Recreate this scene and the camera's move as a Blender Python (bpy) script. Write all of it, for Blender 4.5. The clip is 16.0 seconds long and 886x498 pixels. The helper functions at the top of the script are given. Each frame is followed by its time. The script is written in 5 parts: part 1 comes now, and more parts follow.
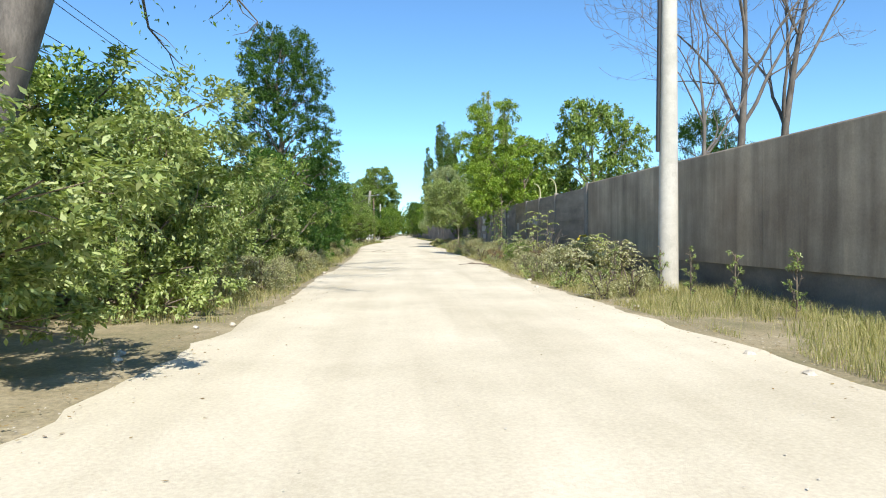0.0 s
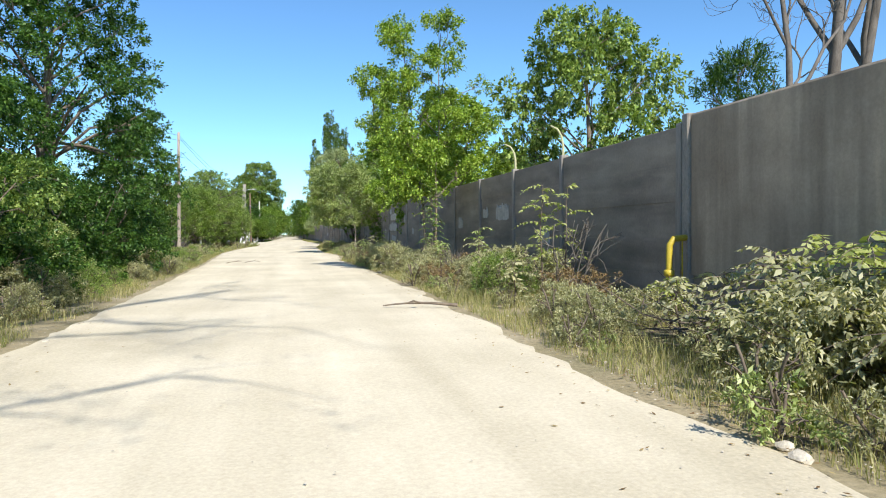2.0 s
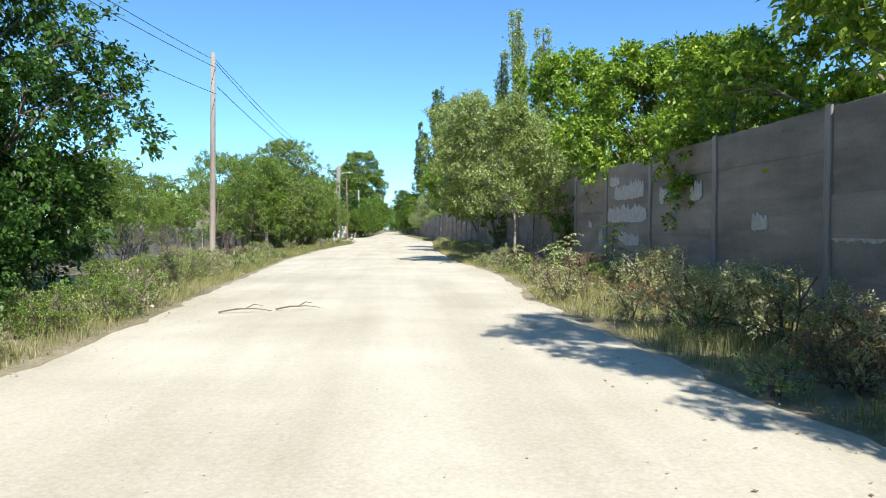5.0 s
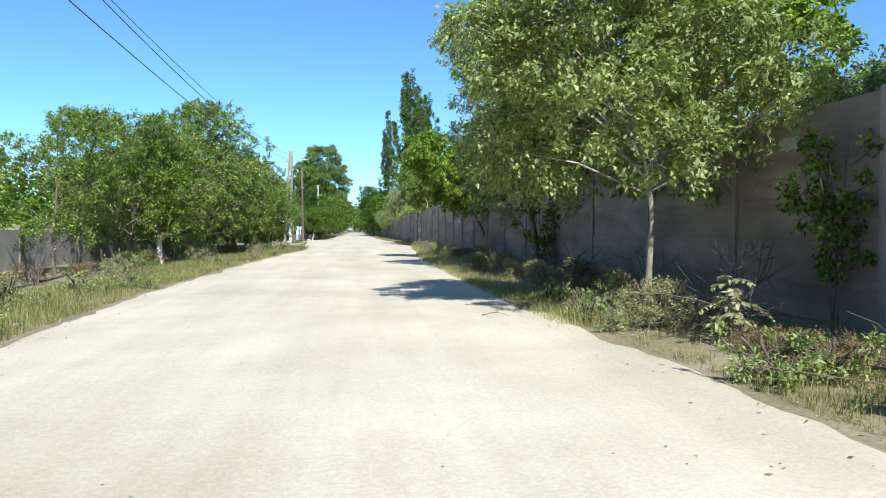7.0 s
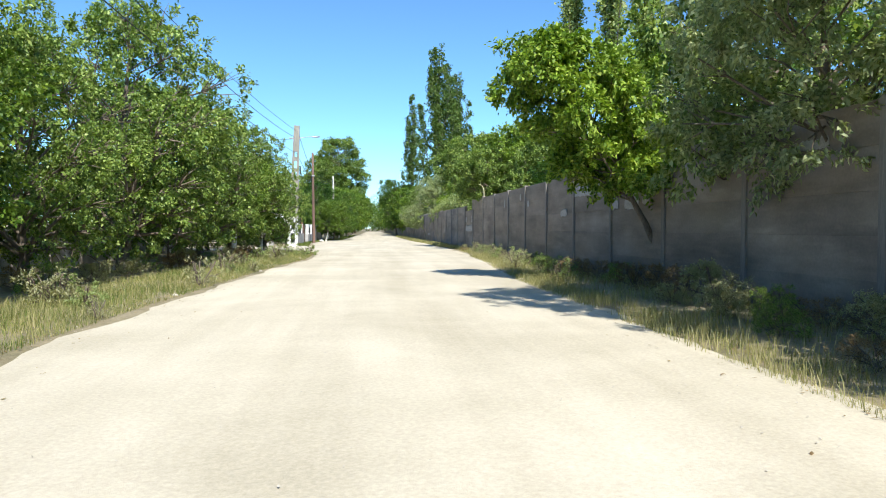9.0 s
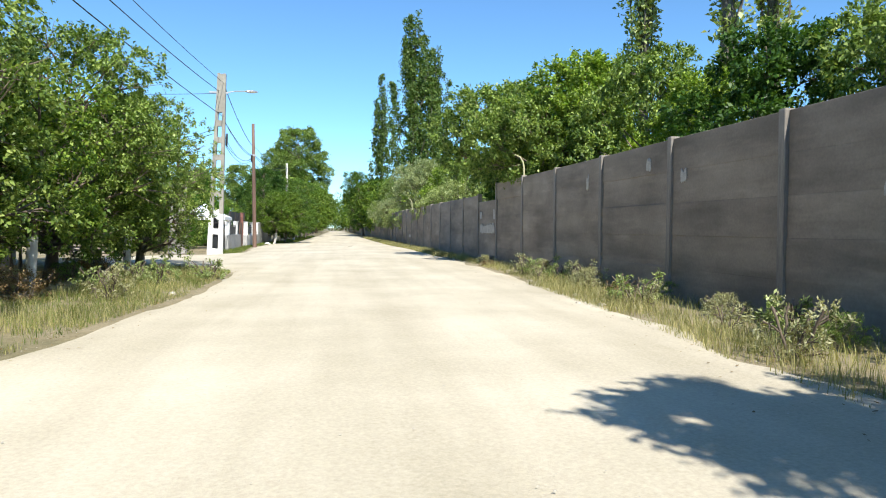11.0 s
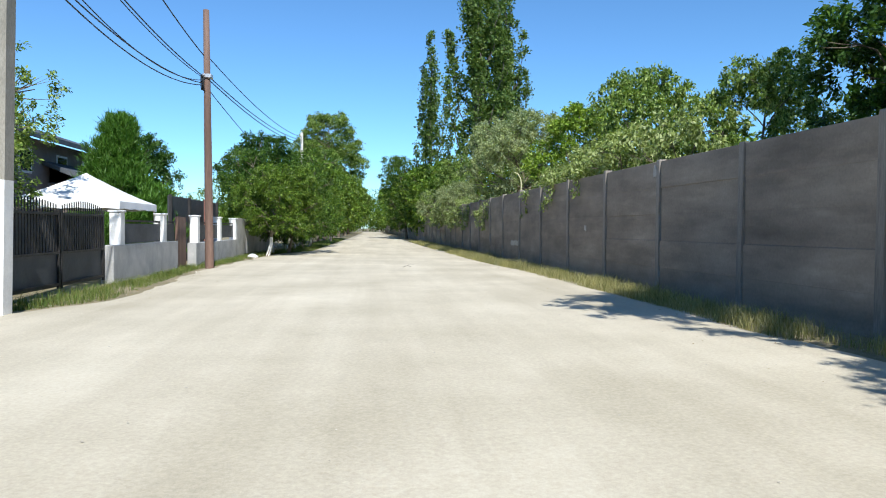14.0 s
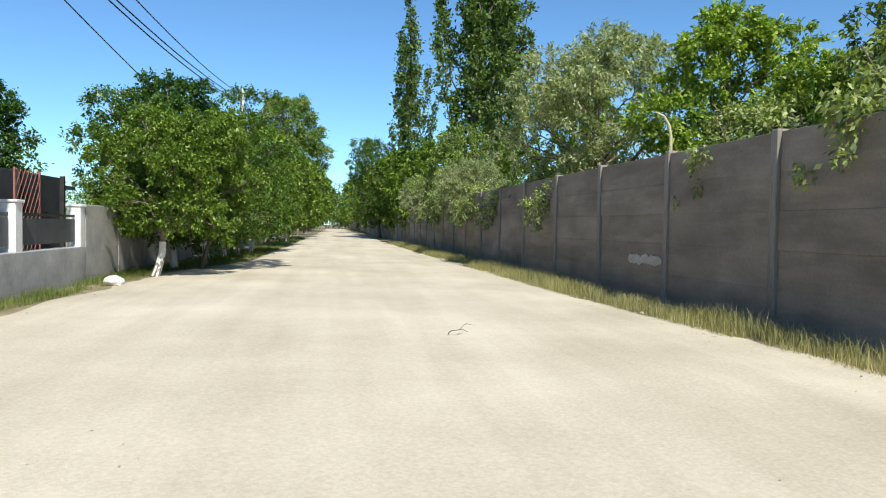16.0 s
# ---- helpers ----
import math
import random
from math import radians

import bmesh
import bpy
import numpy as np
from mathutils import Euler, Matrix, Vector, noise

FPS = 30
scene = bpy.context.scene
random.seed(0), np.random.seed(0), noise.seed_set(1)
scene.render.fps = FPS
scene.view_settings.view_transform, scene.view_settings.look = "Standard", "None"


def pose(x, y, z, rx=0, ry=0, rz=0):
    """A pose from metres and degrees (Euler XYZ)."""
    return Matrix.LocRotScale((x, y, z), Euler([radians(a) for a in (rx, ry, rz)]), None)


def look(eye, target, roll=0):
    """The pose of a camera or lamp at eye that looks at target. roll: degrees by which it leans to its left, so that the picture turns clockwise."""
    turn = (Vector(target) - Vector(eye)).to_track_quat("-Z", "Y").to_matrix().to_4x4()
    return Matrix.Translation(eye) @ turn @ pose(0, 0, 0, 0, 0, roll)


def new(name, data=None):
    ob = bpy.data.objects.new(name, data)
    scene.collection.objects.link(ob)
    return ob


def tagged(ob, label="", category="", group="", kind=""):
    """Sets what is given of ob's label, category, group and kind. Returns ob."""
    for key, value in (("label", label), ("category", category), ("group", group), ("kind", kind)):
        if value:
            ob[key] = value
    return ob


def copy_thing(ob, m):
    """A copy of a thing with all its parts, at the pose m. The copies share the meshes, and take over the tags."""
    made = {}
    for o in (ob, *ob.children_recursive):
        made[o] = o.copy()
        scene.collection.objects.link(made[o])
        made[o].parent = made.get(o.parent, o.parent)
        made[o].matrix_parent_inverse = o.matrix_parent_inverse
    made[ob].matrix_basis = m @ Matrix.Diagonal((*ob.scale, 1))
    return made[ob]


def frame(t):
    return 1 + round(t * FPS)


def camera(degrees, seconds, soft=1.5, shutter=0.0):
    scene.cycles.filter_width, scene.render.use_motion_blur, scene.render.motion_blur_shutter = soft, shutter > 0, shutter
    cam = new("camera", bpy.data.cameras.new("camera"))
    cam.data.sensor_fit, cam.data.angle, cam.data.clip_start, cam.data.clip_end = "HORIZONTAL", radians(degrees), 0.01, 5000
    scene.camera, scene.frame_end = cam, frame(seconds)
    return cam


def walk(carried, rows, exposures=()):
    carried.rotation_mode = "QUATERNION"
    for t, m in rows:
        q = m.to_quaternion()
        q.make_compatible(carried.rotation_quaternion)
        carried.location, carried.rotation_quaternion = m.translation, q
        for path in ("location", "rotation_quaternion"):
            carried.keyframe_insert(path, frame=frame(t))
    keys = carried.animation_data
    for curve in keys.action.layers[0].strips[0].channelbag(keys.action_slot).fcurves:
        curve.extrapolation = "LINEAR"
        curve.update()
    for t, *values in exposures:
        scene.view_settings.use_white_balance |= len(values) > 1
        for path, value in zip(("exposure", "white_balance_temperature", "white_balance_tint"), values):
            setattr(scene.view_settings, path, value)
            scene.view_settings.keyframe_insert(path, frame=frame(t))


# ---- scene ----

# ---- camera and its walk ----
cam = camera(65.3, 16.0, soft=1.05)
PATH = [
    (0, (0.429, -0.541, 1.338), (0.555, 1.454, 1.292), -0.2),
    (0.5, (0.414, 3.673, 1.313), (0.633, 5.66, 1.26), 0.3),
    (1, (0.575, 7.583, 1.33), (0.884, 9.558, 1.273), 0.3),
    (1.5, (0.855, 11.406, 1.333), (1.25, 13.366, 1.286), -0.0),
    (2, (1.175, 15.155, 1.326), (1.618, 17.105, 1.28), -0.5),
    (2.5, (1.415, 18.972, 1.309), (1.841, 20.925, 1.246), -1.2),
    (3, (1.549, 22.806, 1.31), (1.894, 24.774, 1.238), -1.2),
    (3.5, (1.265, 26.651, 1.292), (1.501, 28.636, 1.207), -0.9),
    (4, (1.132, 30.158, 1.302), (1.26, 32.153, 1.236), -0.3),
    (4.2, (1.098, 31.613, 1.302), (1.185, 33.61, 1.24), 0.0),
    (6.3, (1.063, 47.293, 1.348), (1.385, 49.266, 1.293), -0.2),
    (6.5, (1.056, 48.826, 1.347), (1.371, 50.801, 1.288), -0.5),
    (7, (1.023, 52.665, 1.356), (1.286, 54.647, 1.299), 0.0),
    (7.5, (0.886, 56.616, 1.32), (1.077, 58.606, 1.264), -0.4),
    (8, (0.695, 60.538, 1.281), (0.855, 62.531, 1.221), 0.1),
    (8.5, (0.511, 64.455, 1.3), (0.697, 66.445, 1.239), 0.1),
    (9, (0.455, 68.336, 1.308), (0.672, 70.323, 1.248), -0.0),
    (9.2, (0.466, 69.892, 1.306), (0.696, 71.878, 1.241), -0.4),
    (11.3, (0.618, 86.771, 1.31), (0.948, 88.743, 1.251), 0.3),
    (11.5, (0.639, 88.438, 1.308), (0.972, 90.409, 1.249), 0.2),
    (12, (0.685, 92.67, 1.31), (1.013, 94.642, 1.252), 0.5),
    (12.5, (0.727, 96.593, 1.325), (1.03, 98.569, 1.273), 0.7),
    (13, (0.735, 100.608, 1.322), (0.993, 102.591, 1.257), 0.7),
    (13.5, (0.639, 104.499, 1.287), (0.865, 106.486, 1.226), 0.3),
    (14, (0.532, 108.395, 1.29), (0.758, 110.381, 1.231), 0.4),
    (14.5, (0.441, 111.916, 1.29), (0.69, 113.899, 1.222), -0.0),
    (15, (0.378, 115.474, 1.302), (0.656, 117.454, 1.263), -0.0),
    (15.5, (0.364, 118.87, 1.305), (0.675, 120.845, 1.257), 0.6),
    (16, (0.306, 122.446, 1.332), (0.639, 124.417, 1.266), 0.9),
]
walk(cam, [(t, look(e, a, r)) for t, e, a, r in PATH], exposures=[(0.0, 0.57, 6500, 10), (2.5, 0.55, 6500, 10), (4.2, 0.59, 6400, 10), (6.3, 0.5, 5950, 10), (7.0, 0.5, 6000, 10), (8.0, 0.54, 6150, 10), (9.2, 0.59, 6300, 10), (11.5, 0.59, 6450, 10), (12.5, 0.52, 6350, 10), (13.5, 0.35, 6050, 10), (14.1, 0.3, 6100, 10), (14.7, 0.3, 6400, 10), (16.0, 0.3, 6500, 10)])

# ---- light ----
SUN_AZ = radians(170)   # from +y towards +x: behind the camera, a little over the wall
SUN_EL = radians(45)
world = bpy.data.worlds.new("sky")
scene.world = world
world.use_nodes = True
wn = world.node_tree.nodes
wl = world.node_tree.links
sky = wn.new("ShaderNodeTexSky")
sky.sky_type = "NISHITA"
sky.sun_disc = False
sky.sun_elevation = SUN_EL
sky.sun_rotation = SUN_AZ
sky.air_density = 0.8
sky.dust_density = 0.05
sky.ozone_density = 2.0
wn["Background"].inputs[1].default_value = 0.13
tint = wn.new("ShaderNodeMix")
tint.data_type = "RGBA"
tint.blend_type = "MULTIPLY"
tint.inputs[0].default_value = 1.0
tint.inputs[7].default_value = (0.66, 0.95, 1.1, 1)
wl.new(sky.outputs[0], tint.inputs[6])
wl.new(tint.outputs[2], wn["Background"].inputs[0])
sun_data = bpy.data.lights.new("sun", "SUN")
sun_data.energy = 5.0
sun_data.angle = radians(0.6)
sun_data.color = (1.0, 0.965, 0.885)
sun = new("sun", sun_data)
sun_dir = Vector((math.sin(SUN_AZ) * math.cos(SUN_EL), math.cos(SUN_AZ) * math.cos(SUN_EL), math.sin(SUN_EL)))
sun.matrix_basis = look(sun_dir * 300, (0, 0, 0))


# ---- materials ----
def nodes_of(name):
    m = bpy.data.materials.new(name)
    m.use_nodes = True
    return m, m.node_tree.nodes, m.node_tree.links, m.node_tree.nodes["Principled BSDF"]


def noise_fac(n, l, scale, detail=5, rough=0.6, coords="Object", stretch=(1, 1, 1)):
    mp = n.new("ShaderNodeMapping")
    mp.inputs["Scale"].default_value = stretch
    if coords == "World":
        l.new(n.new("ShaderNodeNewGeometry").outputs["Position"], mp.inputs[0])
    else:
        l.new(n.new("ShaderNodeTexCoord").outputs[coords], mp.inputs[0])
    t = n.new("ShaderNodeTexNoise")
    t.inputs["Scale"].default_value = scale
    t.inputs["Detail"].default_value = detail
    t.inputs["Roughness"].default_value = rough
    l.new(mp.outputs[0], t.inputs["Vector"])
    return t.outputs["Fac"]


def ramp(n, l, fac, stops):
    r = n.new("ShaderNodeValToRGB")
    e = r.color_ramp.elements
    while len(e) < len(stops):
        e.new(0.5)
    for k, (p, c) in zip(e, stops):
        k.position = p
        k.color = (*c, 1)
    l.new(fac, r.inputs[0])
    return r.outputs[0]


def mix(n, l, kind, a, b, fac):
    m = n.new("ShaderNodeMix")
    m.data_type = "RGBA"
    m.blend_type = kind
    for sock, v in ((m.inputs[6], a), (m.inputs[7], b), (m.inputs[0], fac)):
        if isinstance(v, (int, float)):
            sock.default_value = v
        elif isinstance(v, tuple):
            sock.default_value = (*v, 1)
        else:
            l.new(v, sock)
    return m.outputs[2]


def bump(n, l, p, fac, strength, dist=0.02):
    b = n.new("ShaderNodeBump")
    b.inputs["Strength"].default_value = strength
    b.inputs["Distance"].default_value = dist
    l.new(fac, b.inputs["Height"])
    l.new(b.outputs[0], p.inputs["Normal"])


def surface(name, dark, light, scale=3.0, fine=40.0, rough=0.85, metal=0.0, relief=0.3, stretch=(1, 1, 1), vary=0.0, coords="Object"):
    """A mottled surface: broad stains, fine grain, relief, and a shade that differs from piece to piece."""
    m, n, l, p = nodes_of(name)
    broad = noise_fac(n, l, scale, 6, 0.65, coords, stretch)
    grain = noise_fac(n, l, fine, 4, 0.7, coords, stretch)
    c = ramp(n, l, broad, [(0.3, dark), (0.7, light)])
    c = mix(n, l, "OVERLAY", c, ramp(n, l, grain, [(0.25, (0.25, 0.25, 0.25)), (0.75, (0.75, 0.75, 0.75))]), 0.55)
    if vary:
        oi = n.new("ShaderNodeObjectInfo")
        c = mix(n, l, "MULTIPLY", c, ramp(n, l, oi.outputs["Random"], [(0, (1 - vary,) * 3), (1, (1, 1, 1))]), 1.0)
    l.new(c, p.inputs["Base Color"])
    p.inputs["Roughness"].default_value = rough
    p.inputs["Metallic"].default_value = metal
    bump(n, l, p, grain, relief, 0.01)
    return m


def leaf_material(name, a, b, c, gloss=0.45, through_light=0.3):
    """Leaves: three tones by leaf, light that shines through them, a dull sheen."""
    m, n, l, p = nodes_of(name)
    geo = n.new("ShaderNodeNewGeometry")
    col = ramp(n, l, geo.outputs["Random Per Island"], [(0.0, a), (0.55, b), (1.0, c)])
    patch = noise_fac(n, l, 0.9, 2, 0.5)
    col = mix(n, l, "MULTIPLY", col, ramp(n, l, patch, [(0.3, (0.72, 0.75, 0.7)), (0.7, (1.1, 1.08, 1.0))]), 1.0)
    l.new(col, p.inputs["Base Color"])
    p.inputs["Roughness"].default_value = gloss
    p.inputs["Specular IOR Level"].default_value = 0.35
    tr = n.new("ShaderNodeBsdfTranslucent")
    warm = mix(n, l, "MULTIPLY", col, (1.25, 1.3, 0.55), 1.0)
    l.new(warm, tr.inputs[0])
    ms = n.new("ShaderNodeMixShader")
    ms.inputs[0].default_value = through_light
    l.new(p.outputs[0], ms.inputs[1])
    l.new(tr.outputs[0], ms.inputs[2])
    l.new(ms.outputs[0], n["Material Output"].inputs[0])
    return m


M_LEAF = leaf_material("leaf_green", (0.05, 0.11, 0.014), (0.15, 0.25, 0.032), (0.34, 0.45, 0.085), 0.4, 0.3)
M_MID = leaf_material("leaf_mid", (0.07, 0.13, 0.025), (0.21, 0.31, 0.065), (0.47, 0.56, 0.18), 0.45, 0.3)
M_BRIGHT = leaf_material("leaf_bright", (0.1, 0.185, 0.02), (0.25, 0.375, 0.044), (0.48, 0.58, 0.12))
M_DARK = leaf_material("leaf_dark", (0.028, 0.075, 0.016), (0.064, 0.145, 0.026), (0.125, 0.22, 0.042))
M_SILVER = leaf_material("leaf_silver", (0.2, 0.25, 0.12), (0.38, 0.43, 0.24), (0.58, 0.62, 0.4), 0.5, 0.4)
M_PALE = leaf_material("leaf_pale", (0.17, 0.235, 0.07), (0.33, 0.4, 0.14), (0.52, 0.57, 0.29), 0.45)
M_YOUNG = leaf_material("leaf_young", (0.3, 0.36, 0.1), (0.46, 0.5, 0.18), (0.62, 0.62, 0.32), 0.5, 0.45)
M_DUSTY = leaf_material("leaf_dusty", (0.27, 0.27, 0.14), (0.44, 0.43, 0.26), (0.62, 0.59, 0.41), 0.6, 0.35)
M_DRY = leaf_material("leaf_dry", (0.17, 0.1, 0.05), (0.3, 0.2, 0.1), (0.42, 0.33, 0.18), 0.8, 0.2)
M_POPLAR = leaf_material("leaf_poplar", (0.045, 0.095, 0.02), (0.12, 0.2, 0.045), (0.27, 0.36, 0.12))
M_GARDEN = leaf_material("leaf_garden", (0.035, 0.09, 0.014), (0.1, 0.19, 0.028), (0.24, 0.35, 0.065), 0.4, 0.3)
M_CONIFER = leaf_material("leaf_conifer", (0.05, 0.13, 0.012), (0.09, 0.21, 0.025), (0.15, 0.28, 0.05), 0.5, 0.3)
M_GRASS = leaf_material("grass_blades", (0.17, 0.2, 0.055), (0.36, 0.335, 0.14), (0.54, 0.47, 0.27), 0.75, 0.3)
M_FRINGE = leaf_material("yellow_green_grass_blades", (0.19, 0.21, 0.07), (0.36, 0.33, 0.15), (0.52, 0.46, 0.27), 0.7, 0.35)
M_GREENGRASS = leaf_material("green_grass_blades", (0.08, 0.14, 0.025), (0.15, 0.21, 0.04), (0.3, 0.3, 0.1), 0.7, 0.3)
M_BARK = surface("bark", (0.1, 0.075, 0.05), (0.26, 0.21, 0.16), 5, 40, 0.95, 0, 0.7, (1, 1, 0.25))
M_DEADBARK = surface("dead_bark", (0.065, 0.055, 0.045), (0.19, 0.165, 0.14), 4, 40, 0.95, 0, 0.6, (1, 1, 0.3))
M_PALEBARK = surface("pale_bark", (0.24, 0.2, 0.16), (0.5, 0.45, 0.38), 6, 40, 0.95, 0, 0.6, (1, 1, 0.3))
M_LIME = surface("limewash", (0.6, 0.58, 0.53), (0.85, 0.84, 0.8), 6, 50, 0.9)
M_POST = surface("concrete_post", (0.18, 0.16, 0.14), (0.38, 0.34, 0.29), 3, 45, 0.9, 0, 0.3, (1, 1, 0.3), 0.15)
M_POLE = surface("concrete_pole", (0.4, 0.375, 0.32), (0.56, 0.53, 0.46), 2.5, 60, 0.85, 0, 0.25)
M_PILLAR = surface("weathered_pillar", (0.22, 0.205, 0.17), (0.36, 0.335, 0.28), 2.6, 45, 0.92, 0, 0.3, (1, 1, 0.4))
M_LICHEN = surface("lichen_concrete", (0.34, 0.32, 0.19), (0.55, 0.52, 0.3), 12, 60, 0.95)
M_WOODPOLE = surface("brown_pole_wood", (0.1, 0.06, 0.043), (0.22, 0.135, 0.1), 4, 50, 0.85, 0, 0.5, (1, 1, 0.08))
M_GREYWOOD = surface("grey_pole_wood", (0.2, 0.16, 0.12), (0.4, 0.34, 0.28), 4, 50, 0.9, 0, 0.5, (1, 1, 0.08))
M_WHITE = surface("white_paint", (0.68, 0.67, 0.64), (0.85, 0.84, 0.81), 4, 40, 0.75)
M_RENDER = surface("grey_plaster", (0.3, 0.3, 0.29), (0.5, 0.49, 0.47), 1.6, 40, 0.9)
M_IRON = surface("dark_iron", (0.03, 0.03, 0.032), (0.07, 0.065, 0.06), 8, 60, 0.55, 0.6)
M_RUST = surface("rusty_red_paint", (0.22, 0.08, 0.06), (0.36, 0.16, 0.12), 8, 60, 0.7)
M_SHEET = surface("dark_sheet", (0.035, 0.04, 0.045), (0.075, 0.08, 0.085), 2, 40, 0.6)
M_CANVAS = surface("white_canvas", (0.74, 0.74, 0.74), (0.88, 0.88, 0.87), 2, 90, 0.7, 0, 0.1)
M_ROOF = surface("dark_roof", (0.05, 0.06, 0.07), (0.12, 0.13, 0.14), 3, 40, 0.7)
M_HOUSE = surface("taupe_render", (0.2, 0.16, 0.14), (0.3, 0.25, 0.22), 1.2, 50, 0.9)
M_GLASS = surface("dark_window", (0.02, 0.025, 0.03), (0.05, 0.055, 0.06), 2, 20, 0.1, 0, 0.0)
M_CABLE = surface("black_cable", (0.015, 0.015, 0.017), (0.03, 0.03, 0.03), 8, 60, 0.6)
M_YELLOW = surface("yellow_pipe_paint", (0.4, 0.29, 0.02), (0.58, 0.45, 0.05), 6, 60, 0.5)
M_STONE = surface("stones", (0.34, 0.3, 0.24), (0.6, 0.54, 0.44), 6, 60, 0.95, 0, 0.5)
M_STICK = surface("dry_sticks", (0.08, 0.06, 0.045), (0.22, 0.175, 0.13), 6, 60, 0.95)
M_METAL = surface("galvanised", (0.4, 0.4, 0.41), (0.6, 0.6, 0.6), 8, 60, 0.45, 0.7)
M_CHIP = surface("pale_plaster_patch", (0.34, 0.315, 0.28), (0.54, 0.505, 0.45), 7, 50, 0.95, 0, 0.4)


def concrete_material(name, dark, light, run, vary=0.0):
    """Weathered concrete: broad clouds, water runs stretched along one way, a fine grain."""
    m, n, l, p = nodes_of(name)
    broad = noise_fac(n, l, 0.55, 5, 0.6, "World", (1, 1, 1.4))
    runs = noise_fac(n, l, 2.1, 4, 0.55, "World", run)
    thin = noise_fac(n, l, 5.5, 3, 0.5, "World", run)
    grain = noise_fac(n, l, 22, 5, 0.7, "World")
    c = ramp(n, l, broad, [(0.28, dark), (0.72, light)])
    c = mix(n, l, "MULTIPLY", c, ramp(n, l, runs, [(0.32, (0.66, 0.65, 0.64)), (0.52, (1, 1, 1)), (0.7, (1.22, 1.21, 1.18))]), 0.9)
    c = mix(n, l, "MULTIPLY", c, ramp(n, l, thin, [(0.55, (1, 1, 1)), (0.72, (1.3, 1.29, 1.26))]), 0.7)
    c = mix(n, l, "OVERLAY", c, ramp(n, l, grain, [(0.25, (0.36, 0.36, 0.36)), (0.75, (0.64, 0.64, 0.64))]), 0.5)
    if vary:
        oi = n.new("ShaderNodeObjectInfo")
        c = mix(n, l, "MULTIPLY", c, ramp(n, l, oi.outputs["Random"], [(0, (1 - vary,) * 3), (1, (1, 1, 1))]), 1.0)
    l.new(c, p.inputs["Base Color"])
    p.inputs["Roughness"].default_value = 0.92
    bump(n, l, p, grain, 0.25, 0.01)
    return m


M_CONC = concrete_material("concrete_plain", (0.27, 0.205, 0.145), (0.46, 0.37, 0.27), (1, 1, 0.1))
# darker concrete for the plinth of the plain wall
M_PLINTH = concrete_material("concrete_dark_plinth", (0.15, 0.125, 0.1), (0.26, 0.22, 0.175), (1, 0.3, 0.6))
M_BOARD = concrete_material("concrete_board", (0.2, 0.165, 0.13), (0.36, 0.3, 0.24), (1, 0.16, 0.9), 0.16)


def road_material():
    m, n, l, p = nodes_of("dusty_dirt_road")
    broad = noise_fac(n, l, 0.35, 5, 0.6)
    tracks = noise_fac(n, l, 1.1, 4, 0.6, "Object", (1, 0.07, 1))
    grain = noise_fac(n, l, 30, 6, 0.75)
    c = ramp(n, l, broad, [(0.3, (0.5, 0.44, 0.325)), (0.72, (0.67, 0.6, 0.465))])
    c = mix(n, l, "MULTIPLY", c, ramp(n, l, tracks, [(0.35, (0.9, 0.89, 0.87)), (0.6, (1.03, 1.03, 1.03))]), 1.0)
    c = mix(n, l, "OVERLAY", c, ramp(n, l, grain, [(0.3, (0.32, 0.32, 0.32)), (0.7, (0.66, 0.66, 0.66))]), 0.5)
    l.new(c, p.inputs["Base Color"])
    p.inputs["Roughness"].default_value = 0.97
    p.inputs["Specular IOR Level"].default_value = 0.15
    bump(n, l, p, grain, 0.35, 0.02)
    return m


def ground_material():
    m, n, l, p = nodes_of("dry_verge_soil")
    broad = noise_fac(n, l, 0.6, 6, 0.7)
    grain = noise_fac(n, l, 18, 6, 0.75)
    c = ramp(n, l, broad, [(0.3, (0.16, 0.15, 0.07)), (0.5, (0.28, 0.23, 0.13)), (0.72, (0.42, 0.35, 0.23))])
    c = mix(n, l, "OVERLAY", c, ramp(n, l, grain, [(0.3, (0.25, 0.25, 0.25)), (0.7, (0.7, 0.7, 0.7))]), 0.7)
    l.new(c, p.inputs["Base Color"])
    p.inputs["Roughness"].default_value = 0.98
    bump(n, l, p, grain, 0.6, 0.03)
    return m


M_ROAD = road_material()
M_SOIL = ground_material()


# ---- mesh tools ----
def mesh_from(name, verts, faces, material, smooth=False):
    """faces: an array of triangles or of quads, or a list of arrays of both."""
    me = bpy.data.meshes.new(name)
    verts = np.asarray(verts, dtype=np.float32).reshape(-1, 3)
    if not isinstance(faces, list):
        faces = [faces]
    faces = [np.asarray(f, dtype=np.int32) for f in faces if len(f)]
    loops = np.concatenate([f.ravel() for f in faces])
    sizes = np.concatenate([np.full(len(f), f.shape[1], dtype=np.int32) for f in faces])
    starts = np.concatenate(([0], np.cumsum(sizes)[:-1])).astype(np.int32)
    me.vertices.add(len(verts))
    me.vertices.foreach_set("co", verts.ravel())
    me.loops.add(len(loops))
    me.loops.foreach_set("vertex_index", loops)
    me.polygons.add(len(sizes))
    me.polygons.foreach_set("loop_start", starts)
    if smooth:
        me.polygons.foreach_set("use_smooth", np.ones(len(sizes), dtype=bool))
    me.update(calc_edges=True)
    me.materials.append(material)
    return me


def child(name, me, parent=None, label=""):
    ob = new(name, me)
    if parent:
        ob.parent = parent
    if label:
        tagged(ob, label)
    return ob


def part(name, bm, material, parent=None, label=""):
    """Link a bmesh as one mesh object under a thing or a part."""
    me = bpy.data.meshes.new(name)
    bm.to_mesh(me)
    bm.free()
    me.materials.append(material)
    return child(name, me, parent, label)


